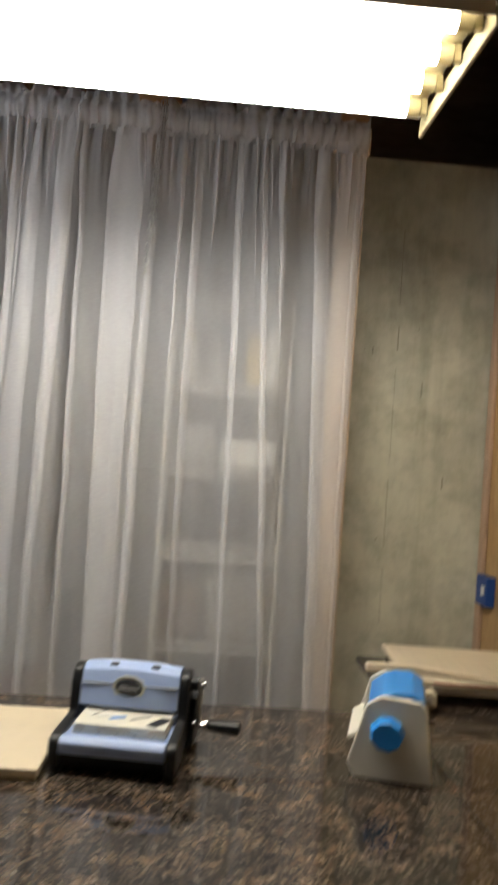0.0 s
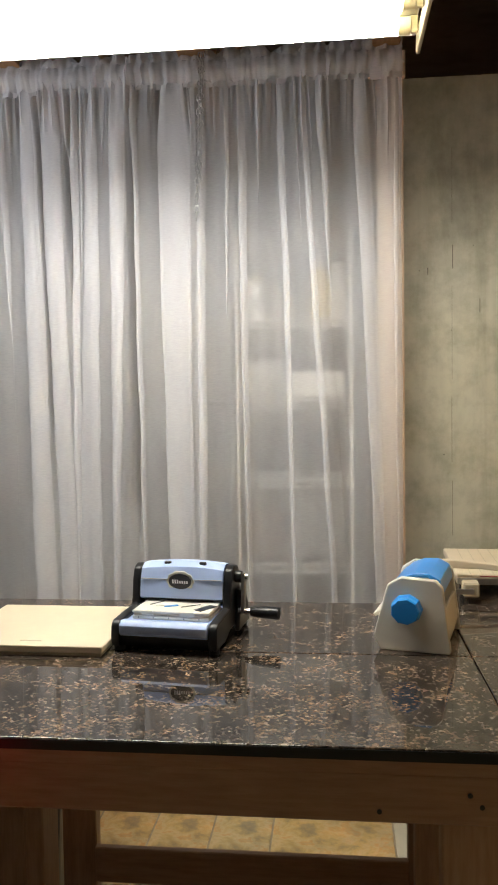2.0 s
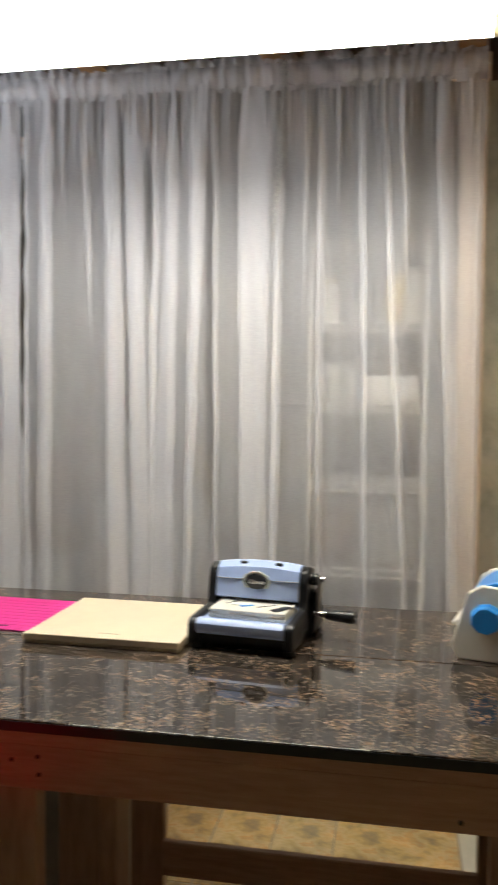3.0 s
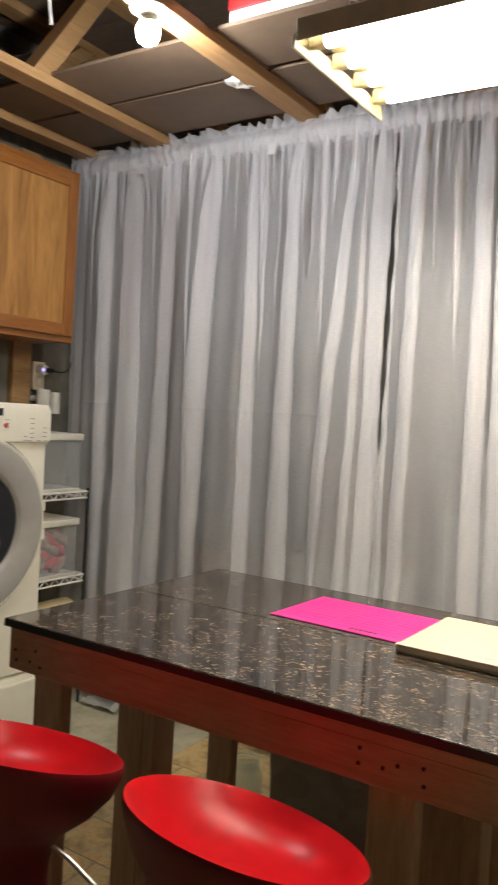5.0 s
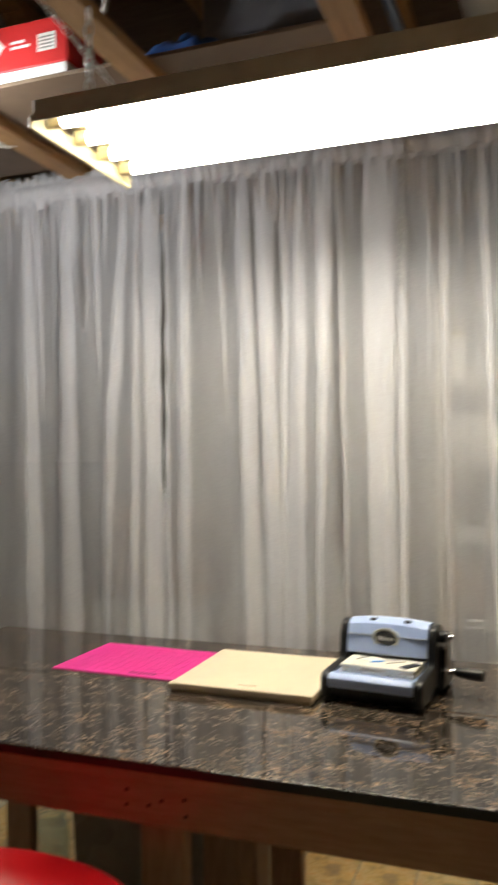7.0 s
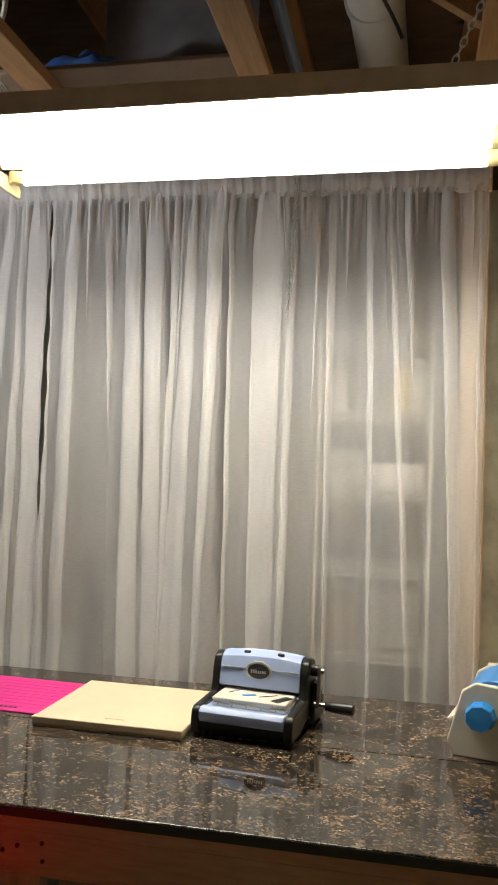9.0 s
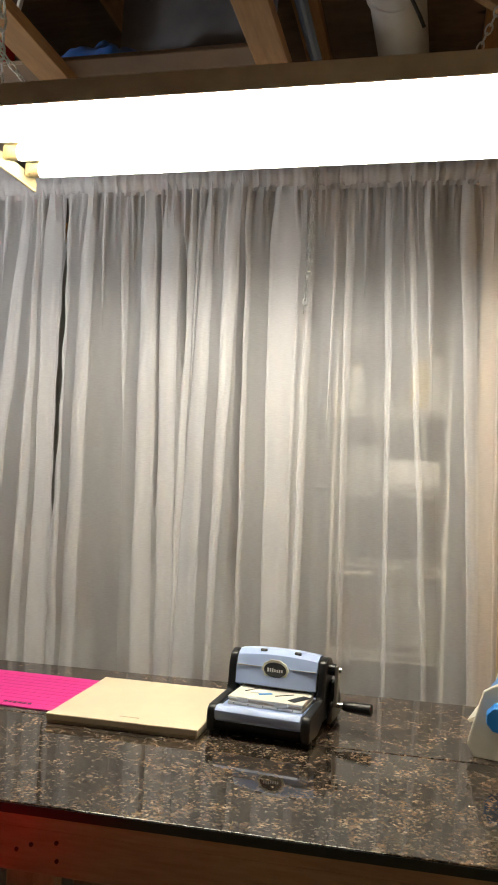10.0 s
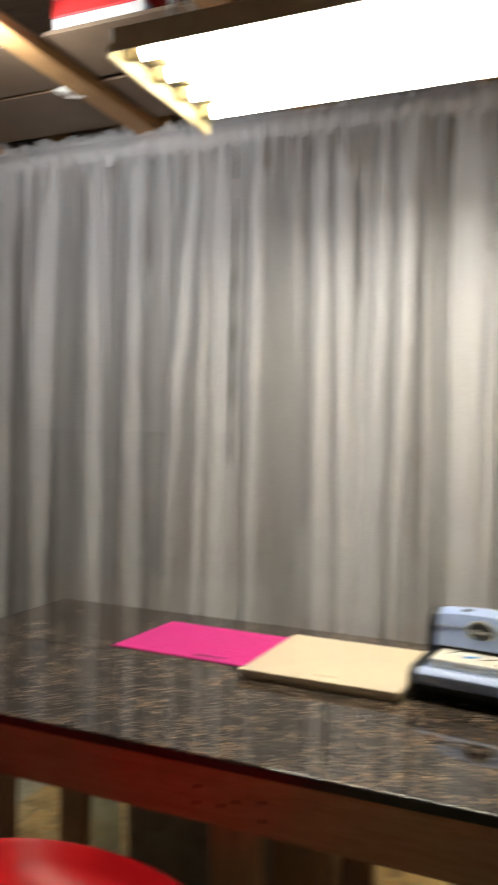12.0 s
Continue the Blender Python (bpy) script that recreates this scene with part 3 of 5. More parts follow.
        for i in range(n + 1):
            x = x0 + (x1 - x0) * i / n
            puff = noise.noise(Vector((x * 23, seed, 3.1 + 0.3 * layer)))
            col = []
            for q, (dy, z, amp) in enumerate(prof):
                up = (0.034 * puff if q == 0 else 0.020 * puff if q == 1 else 0.0) - (0.004 * layer if q == 0 else 0)
                wav = math.sin(105 * x + 5 * math.sin(11 * x + ph[3]) + ph[4] + pha + 0.6 * q * math.sin(6 * x))
                fine_w = math.sin(310 * x + 4 * math.sin(17 * x) + pha)
                col.append(bm.verts.new((x + 0.006 * noise.noise(Vector((x * 30, q * 0.7, seed))), 3.775 + 0.3 * back + dy + off + 0.009 * amp * wav + 0.003 * fine_w + 0.006 * noise.noise(Vector((x * 40, q, seed + 4))), z + up)))
            cols.append(col)
        for a, b in zip(cols, cols[1:]):
            for q in range(len(prof) - 1):
                bm.faces.new((a[q], a[q + 1], b[q + 1], b[q]))
        part("ruffle", bm, SHEER, root, "gathered header ruffle", 2)
    return root


curtain_panel(-0.885, 0.782, [(-0.809, 0.06, -0.822, 0.068, 0), (-0.636, 0.058, -0.629, 0.055, 0), (-0.496, 0.105, -0.455, 0.119, 0), (-0.277, 0.074, -0.317, 0.083, 0), (-0.15, 0.026, -0.13, 0.01, 1.1), (-0.034, 0.07, -0.115, 0.135, 0),
              (0.152, 0.037, 0.188, 0.064, 0), (0.217, 0.025, 0.21, 0.013, 1.0), (0.37, 0.054, 0.362, 0.104, 0), (0.499, 0.027, 0.52, 0.004, 0.9), (0.63, 0.035, 0.512, 0.07, 0), (0.680, 0.012, 0.664, 0.04, 0), (0.737, 0.069, 0.742, 0.07, 0)],
              "pale grey sheer voile curtain panel, gathered on a rod", 3, [(-0.677, -0.668, 2.4, 1.9), (0.445, 0.43, 2.5, 1.9)], open1=0.014)
curtain_panel(0.785, 1.715, [(0.806, 0.026, 0.806, 0.04, 0), (0.903, 0.05, 0.885, 0.056, 0), (1.021, 0.028, 1.08, 0.02, 0.95), (1.119, 0.061, 1.165, 0.066, 0), (1.212, 0.073, 1.236, 0.051, 0), (1.298, 0.028, 1.268, 0.02, 0), (1.364, 0.032, 1.322, 0.10, 0),
              (1.459, 0.06, 1.424, 0.019, 0), (1.508, 0.022, 1.521, 0.01, 0), (1.642, 0.112, 1.657, 0.085, 0)], "pale grey sheer voile curtain panel with a hemmed edge", 5,
              [(1.163, 1.203, 2.45, 1.3), (1.262, 1.30, 2.35, 1.8), (1.492, 1.505, 2.45, 0.9)], lean1=0.02, open0=0.022)
curtain_panel(1.690, 2.412, [(1.738, 0.024, 1.719, 0.026, 0), (1.826, 0.018, 1.80, 0.006, 0.9), (1.875, 0.031, 1.88, 0.012, 0), (1.932, 0.019, 1.92, 0.0, 0.45), (2.004, 0.026, 2.047, 0.013, 0), (2.08, 0.021, 2.178, 0.019, 0), (2.137, 0.032, 2.23, 0.01, 0.8),
              (2.274, 0.055, 2.341, 0.036, 0), (2.394, 0.021, 2.400, 0.014, 0)], "pale grey sheer voile curtain panel in front of wire shelving", 7, [(1.706, 1.690, 2.45, 0.9)], back=0.02)
rod = thing("curtain_rod", "thin white curtain rod hung from the trusses", "curtain rod", at=(0.75, 3.785, 2.54))
part("rod", tube(bmesh.new(), [(-1.69, 0, 0), (-0.5, 0, 0.002), (0.5, 0, -0.002), (1.67, 0, 0)], 0.005, 10), WHITE_PL, rod)
for hx in (-1.10, -1.04, -0.31, 0.35, 0.98):
    part("ring", tube(bmesh.new(), curve_pts((hx, -0.012, 0.0), (hx - 0.03, -0.02, 0.06), (hx + 0.04, -0.005, 0.075), (hx + 0.01, 0.0, 0.05), 10), 0.0022, 6), CHROME, rod, "bent wire ring")
for tx in (-0.43, 0.262, 2.325):
    solid("care_tag", B((tx - 0.018, 3.742, 2.468), (tx + 0.018, 3.7445, 2.512), 0.0008), SHEER, "small pale care label sewn to the curtain", "tag", "curtain tags")


# ---------------------------------------------------------------- work table
T = 0.914
island = thing("work_table", "long lumber-framed work table with dark granite-look top", "table", at=(0, 0, 0))
top = new("tabletop")
top.parent = island
for nm, a, b in (("slab", (0.571, 2.226), (2.448, 2.6637)), ("slab", (0.571, 2.6667), (2.448, 3.082)), ("slab", (2.4500, 2.226), (2.958, 2.6637)), ("slab", (2.4500, 2.6667), (2.958, 3.62))):
    part(nm, B((a[0], a[1], 0.895), (b[0], b[1], T), 0.0025, 2), GRANITE, top, "polished dark brown speckled slab")
part("edge_band", B((0.571, 2.2245, 0.8955), (2.958, 2.2259, 0.9115)), BLACK, top, "black front edge", False)
part("edge_band", B((0.5695, 2.2265, 0.8955), (0.5709, 3.08, 0.9115)), BLACK, top, "black end edge", False)
part("underlay", B((0.585, 2.233, 0.872), (2.95, 3.07, 0.8945)), PINE_X, island, "wooden underlay board")
part("underlay", B((2.47, 3.071, 0.872), (2.95, 3.61, 0.8945)), PINE_X, island, "wooden underlay board")
apron = part("apron", B((0.576, 2.238, 0.795), (2.95, 2.286, 0.8715), 0.003), PINE_X, island, "pine front rail with dark screw holes", False)
for bx, bz in ((0.598, 0.842), (0.602, 0.819), (0.647, 0.824), (0.664, 0.851), (0.68, 0.817), (1.466, 0.855), (1.465, 0.828), (1.51, 0.832), (1.536, 0.843), (1.581, 0.851), (1.583, 0.822), (2.243, 0.813), (2.375, 0.842), (2.392, 0.825)):
    part("screw", cyl(bmesh.new(), (bx, 2.2362, bz), (bx, 2.242, bz), 0.0038, seg=12), BLACK, apron, smooth=False)
part("rail", B((0.582, 2.287, 0.795), (0.62, 3.04, 0.8715), 0.003), PINE, island, smooth=False)
part("rail", B((0.582, 3.041, 0.795), (2.95, 3.072, 0.8715), 0.003), PINE_X, island, smooth=False)
for lx in (0.610, 1.466, 2.340):
    part("leg", B((lx, 2.2875, -0.0055), (lx + 0.089, 2.3255, 0.8715), 0.003), PINE_Z, island, smooth=False)
    part("leg", B((lx - 0.01, 2.60, -0.0055), (lx + 0.079, 2.638, 0.8715), 0.003), PINE_Z, island, smooth=False)
    part("leg", B((lx + 0.079, 2.60, -0.0055), (lx + 0.117, 2.69, 0.8715), 0.003), PINE_Z, island, smooth=False)
    part("leg", B((lx + 0.012, 3.002, -0.0055), (lx + 0.101, 3.0405, 0.8715), 0.003), PINE_Z, island, smooth=False)
part("stretcher", B((1.569, 2.98, 0.215), (2.352, 3.0015, 0.305), 0.003), PINE_X, island, smooth=False)
part("leg", B((2.90, 3.52, -0.0055), (2.939, 3.60, 0.8715), 0.003), PINE_Z, island, smooth=False)


# ---------------------------------------------------------------- things on the table
mat = thing("cutting_mat", "thin hot-pink cutting mat with a printed grid", "cutting mat", at=(1.166, 2.833, T), turn=-2.0)
part("sheet", B((-0.165, -0.137, 0.0), (0.198, 0.137, 0.003), 0.0008), PINK, mat)
for k in range(1, 13):
    part("grid_line", B((-0.155 + k * 0.0258, -0.128, 0.003), (-0.1542 + k * 0.0258, 0.128, 0.0033)), PINK_LINE, mat, smooth=False)
for k in range(1, 10):
    part("grid_line", B((-0.155, -0.128 + k * 0.0256, 0.003), (0.182, -0.1272 + k * 0.0256, 0.0033)), PINK_LINE, mat, smooth=False)
for k in range(6):
    part("printed_bar", B((0.048 + k * 0.0125, -0.116, 0.003), (0.057 + k * 0.0125, -0.106, 0.0035)), BLACK_MARK, mat, smooth=False)

board = thing("scoring_board", "square cream plastic scoring board lying flat", "craft board", at=(1.542, 2.777, T), turn=-0.6)
# shade below the deck is put into this part's darker colour
part("base", B((-0.170, -0.163, 0.0), (0.170, 0.163, 0.007), 0.002), CREAM_SHADE_TRIM, board, "recessed lower edge, its shade painted in darker cream")
part("deck", B((-0.172, -0.165, 0.0075), (0.172, 0.165, 0.020), 0.003, 2), CREAM, board)
part("slot", B((-0.015, -0.128, 0.020), (0.03, -0.1245, 0.0206)), CREAM_SHADE_TRIM, board, smooth=False)
part("fence", B((-0.172, -0.165, 0.020), (0.172, -0.146, 0.0212), 0.0007), CREAM, board)


def die_cutter():
    """A hand-cranked die-cutting press; its feed runs along y."""
    d = thing("die_cutting_machine", "periwinkle-blue and black hand-cranked die-cutting press", "craft machine", at=(1.848, 2.785, T), turn=-6.5)
    w = 0.094
    side = [(-0.145, 0.010), (-0.151, 0.03), (-0.147, 0.056), (-0.137, 0.065), (-0.03, 0.070), (-0.024, 0.085), (-0.018, 0.125), (-0.008, 0.147), (0.012, 0.155), (0.045, 0.150), (0.062, 0.130), (0.066, 0.075), (0.075, 0.058), (0.14, 0.05), (0.148, 0.03), (0.14, 0.012), (0.08, 0.008), (0.05, 0.022), (-0.03, 0.022), (-0.07, 0.008)]
    for s in (-1, 1):
        bm = bmesh.new()
        prism(bm, side, "x", s * w, s * (w + 0.019), 0.005, 2)
        part("side_panel", bm, BLACK, d, "glossy black moulded side")
        for yy in (-0.125, 0.12):
            part("foot", cyl(bmesh.new(), (s * (w + 0.008), yy, 0.0), (s * (w + 0.008), yy, 0.013), 0.011, seg=16), BLACK, d, "black rubber foot")
    bm = bmesh.new()
    prism(bm, [(-0.143, 0.033), (-0.151, 0.040), (-0.152, 0.056), (-0.142, 0.065), (-0.122, 0.063), (-0.112, 0.058), (-0.02, 0.058), (-0.02, 0.04)], "x", -w + 0.0005, w - 0.0005, 0.0018, 2)
    part("feed_table", bm, PERIWINKLE, d, "blue feed table with rounded lip")
    bm = bmesh.new()
    prism(bm, [(-0.132, 0.010), (-0.140, 0.0325), (-0.02, 0.0395), (0.029, 0.029), (0.13, 0.029), (0.13, 0.014)], "x", -w + 0.001, w - 0.001)
    part("base", bm, BLACK, d)
    bm = bmesh.new()
    prism(bm, [(0.03, 0.03), (0.13, 0.03), (0.145, 0.04), (0.135, 0.05), (0.03, 0.046)], "x", -w + 0.0005, w - 0.0005, 0.0015)
    part("rear_table", bm, PERIWINKLE, d)
    # tower front, with a shallow arch along its top and a cut-out over the feed
    bm = bmesh.new()
    n = 14
    grid = []
    prof = [(-0.014, 0.080), (-0.024, 0.086), (-0.022, 0.10), (-0.018, 0.124), (-0.009, 0.146), (0.010, 0.156), (0.035, 0.154), (0.055, 0.135), (0.060, 0.10), (0.060, 0.05)]
    for k in range(n + 1):
        u = -1 + 2 * k / n
        row = []
        for q, (y, z) in enumerate(prof):
            arch = 0.007 * (1 - u * u) * (1 if 3 < q < 8 else 0.0) + (0.009 * max(0, 1 - u * u * 1.3) if q == 0 else 0)
            row.append(bm.verts.new((u * (w - 0.0007), y - 0.004 * (1 - u * u), z + arch)))
        grid.append(row)
    for a, b in zip(grid, grid[1:]):
        for q in range(len(prof) - 1):
            bm.faces.new((a[q], b[q], b[q + 1], a[q + 1]))
    part("tower_cover", bm, PERIWINKLE, d, "arched blue cover over the rollers")
    part("cover_line", B((-w + 0.003, -0.0228, 0.1255), (w - 0.003, -0.017, 0.1266)), LABEL_GREY, d, smooth=False)
    part("roller", cyl(bmesh.new(), (-w, 0.02, 0.088), (w, 0.02, 0.088), 0.022, seg=24), STEEL, d, "steel roller")
    for sx in (-0.035, 0.045):
        part("top_clip", B((sx - 0.008, -0.004, 0.1535), (sx + 0.008, 0.002, 0.1625), 0.002), BLACK, d)
    # badge: plain ovals with light bars in place of lettering
    mb = Matrix.Translation((0.0, -0.0235, 0.1235)) @ Matrix.Rotation(radians(90 + 8), 4, "X")
    bm = bmesh.new()
    lathe(bm, [(0.0, 0.0), (0.023, 0.0), (0.023, 0.003), (0.0, 0.003)], mb @ Matrix.Diagonal((1.32, 1, 1, 1)), 48, True)
    for k, v in enumerate(bm.verts):
        v.co = mb @ (Matrix.Diagonal((*(1 + 0.035 * math.cos(10 * 2 * math.pi * (k % 48) / 48),) * 2, 1, 1)) @ (mb.inverted() @ v.co))
    badge = part("badge", bm, BADGE, d, "silver oval badge")
    bm = bmesh.new()
    lathe(bm, [(0.0, 0.003), (0.0172, 0.003), (0.0172, 0.0042), (0.0, 0.0042)], mb @ Matrix.Diagonal((1.5, 1, 1, 1)), 28, True)
    part("oval", bm, BLACK, badge, "black oval centre")
    for k in range(7):
        bx = -0.0175 + k * 0.0053
        o = part("bar", B((bx, -0.0044, 0.0042), (bx + 0.0032, 0.0044 - 0.0025 * (k > 2), 0.0048)), WHITE_CARD, badge, smooth=False)
        o.data.transform(mb)
    # crank
    cx = w + 0.019
    cr = part("crank_arm", prism(bmesh.new(), [(0.012, 0.137), (0.028, 0.137), (0.030, 0.125), (0.020, 0.048), (0.006, 0.048), (0.004, 0.056)], "x", cx + 0.014, cx + 0.022, 0.002, 2), STEEL, d, "grey cast crank arm")
    part("hub", cyl(bmesh.new(), (cx - 0.002, 0.02, 0.128), (cx + 0.014, 0.02, 0.128), 0.013, seg=20), BLACK, d)
    part("bolt", cyl(bmesh.new(), (cx + 0.0222, 0.02, 0.128), (cx + 0.028, 0.02, 0.128), 0.007, seg=12), CHROME, d)
    part("spindle", cyl(bmesh.new(), (cx + 0.008, 0.012, 0.054), (cx + 0.040, 0.010, 0.054), 0.0065, seg=14), CHROME, d)
    mh = Matrix.Translation((cx + 0.036, 0.010, 0.054)) @ Matrix.Rotation(radians(90), 4, "Y") @ Matrix.Rotation(radians(6), 4, "X")
    bm = bmesh.new()
    lathe(bm, [(0.0, 0.0), (0.009, 0.0), (0.0105, 0.004), (0.0125, 0.03), (0.0135, 0.058), (0.0125, 0.064), (0.0, 0.066)], mh, 20, True)
    part("handle", bm, BLACK, d, "black rubber grip")
    part("skirt", prism(bmesh.new(), [(0.0, 0.012), (0.10, 0.012), (0.095, 0.05), (0.06, 0.10), (0.02, 0.10)], "x", cx + 0.0002, cx + 0.012, 0.004, 2), BLACK, d)
    return d


die_cutter()


def pad_stack():
    p = thing("cutting_pads", "stack of cream cutting pads with dies and scraps on top", "craft pads", at=(1.845, 2.735, T + 0.0585), turn=-6.5)
    for k, (z0, z1, ins) in enumerate(((0.0, 0.008, 0.0), (0.0083, 0.013, 0.002), (0.0133, 0.019, 0.0))):
        part("pad", B((-0.084 + ins, -0.055 + ins, z0), (0.084 - ins, 0.045, z1), 0.0015), WHITE_PL if k != 1 else CREAM, p)
    for k in range(5):
        part("rivet", cyl(bmesh.new(), (-0.07 + k * 0.033, -0.0557, 0.0045), (-0.07 + k * 0.033, -0.0545, 0.0045), 0.0017, seg=8), LABEL_GREY, p, smooth=False)
    for x0, x1 in ((-0.062, -0.038), (0.02, 0.052)):
        part("hinge", B((x0, -0.058, 0.009), (x1, -0.046, 0.020), 0.0015), WHITE_PL, p)
    for nm, x, y, a, l, wd, m in (("blue_scrap", -0.012, -0.012, 32, 0.03, 0.009, BLUE), ("black_die", 0.066, -0.02, 62, 0.05, 0.02, BLACK), ("thin_die", 0.03, -0.005, 40, 0.045, 0.002, BLACK), ("pale_scrap", -0.03, 0.0, 20, 0.04, 0.02, PAPER), ("thin_die", -0.05, 0.01, 60, 0.04, 0.002, BLACK)):
        o = part(nm, B((-l / 2, -wd / 2, 0.0), (l / 2, wd / 2, 0.0012)), m, p, smooth=False)
        o.matrix_basis = pose(x, y, 0.0192, 0, 0, a)
    return p


pad_stack()


def sticker_machine():
    """A small white label-laminating machine with a blue lid and turning knob."""
    s = thing("sticker_maker", "white and bright-blue knob-turned sticker making machine", "craft machine", at=(2.361, 2.790, T), turn=-14.0)
    s.scale = (1.07, 1.24, 0.99)
    face = [(-0.062, 0.0), (0.068, 0.0), (0.071, 0.006), (0.056, 0.136), (0.044, 0.150), (-0.022, 0.154), (-0.048, 0.136), (-0.075, 0.028)]
    for y in (-0.088, 0.066):
        part("side_plate", prism(bmesh.new(), face, "y", y, y + 0.012, 0.003, 2), WHITE_PL, s, "white moulded end plate")
    bm = bmesh.new()
    prism(bm, [(-0.046, 0.128), (-0.022, 0.150), (0.0, 0.159), (0.03, 0.160), (0.05, 0.148), (0.056, 0.12), (0.050, 0.12), (0.042, 0.142), (0.028, 0.152), (0.0, 0.151), (-0.02, 0.143), (-0.042, 0.124)], "y", -0.0755, 0.0655, 0.001)
    part("lid", bm, BLUE, s, "curved bright-blue lid")
    part("tray", prism(bmesh.new(), [(-0.06, 0.004), (0.06, 0.004), (0.066, 0.03), (0.060, 0.088), (0.055, 0.088), (0.058, 0.03), (0.05, 0.012), (-0.05, 0.012)], "y", -0.0755, 0.0655, 0.001), WHITE_PL, s)
    part("cartridge", cyl(bmesh.new(), (0.0, -0.0755, 0.09), (0.0, 0.0655, 0.09), 0.036, seg=24), CREAM, s)
    part("lip", prism(bmesh.new(), [(-0.078, 0.070), (-0.056, 0.084), (-0.052, 0.078), (-0.073, 0.064)], "y", -0.0755, 0.0655, 0.001), WHITE_PL, s, "thin paper outlet lip")
    bm = bmesh.new()
    mk = Matrix.Translation((-0.010, -0.088, 0.090)) @ Matrix.Rotation(radians(90), 4, "X")
    lathe(bm, [(0.0, 0.0), (0.030, 0.0), (0.030, 0.006), (0.028, 0.012), (0.0272, 0.022), (0.025, 0.025), (0.0, 0.025)], mk, 9, True)
    part("knob", bm, BLUE, s, "faceted blue knob", False)
    return s


sticker_machine()


def paper_trimmer():
    t = thing("paper_trimmer", "cream guillotine paper trimmer with a lever arm", "paper trimmer", at=(2.70, 3.31, T), turn=-3.0)
    part("board", B((-0.20, -0.17, 0.034), (0.225, 0.25, 0.052), 0.003), CREAM, t, "cream grid board")
    for k in range(1, 14):
        part("grid_line", B((-0.19 + k * 0.03, -0.15, 0.052), (-0.1892 + k * 0.03, 0.245, 0.0524)), CREAM_SHADE_TRIM, t, smooth=False)
    part("rule", B((-0.14, -0.155, 0.052), (0.225, -0.148, 0.0535)), RED_DOT, t, "thin red scale line", False)
    for fx in (-0.18, 0.2):
        for fy in (-0.15, 0.22):
            part("foot", cyl(bmesh.new(), (fx, fy, 0.0), (fx, fy, 0.036), 0.012, seg=14), BLACK, t)
    bm = bmesh.new()
    prism(bm, [(-0.31, 0.078), (-0.31, 0.094), (-0.20, 0.098), (-0.12, 0.090), (0.0, 0.076), (0.22, 0.066), (0.22, 0.054), (0.0, 0.062), (-0.14, 0.076)], "y", -0.176, -0.150, 0.002)
    part("lever_arm", bm, CREAM, t, "curved cream lever arm")
    part("blade", B((-0.20, -0.194, 0.040), (0.22, -0.189, 0.056)), STEEL, t, "steel cutting blade", False)
    part("hinge_block", B((-0.19, -0.236, 0.016), (-0.150, -0.180, 0.052), 0.004), CREAM_SHADE_TRIM, t, "pivot block with bolt")
    part("bolt", cyl(bmesh.new(), (-0.17, -0.243, 0.034), (-0.17, -0.2362, 0.034), 0.007, seg=12), STEEL, t)
    part("link", B((-0.215, -0.246, 0.026), (-0.165, -0.2435, 0.04), 0.001), STEEL, t, smooth=False)
    return t


paper_trimmer()
bx = thing("blue_tape_box", "small blue card box fixed on the plywood", "box", at=(2.948, 3.93, 1.085))
part("carton", B((-0.018, -0.05, -0.05), (0.0135, 0.05, 0.05), 0.002), NAVY, bx)
part("label", B((-0.0192, -0.03, -0.014), (-0.0181, 0.0, 0.018)), PAPER, bx, "pale printed label", False)


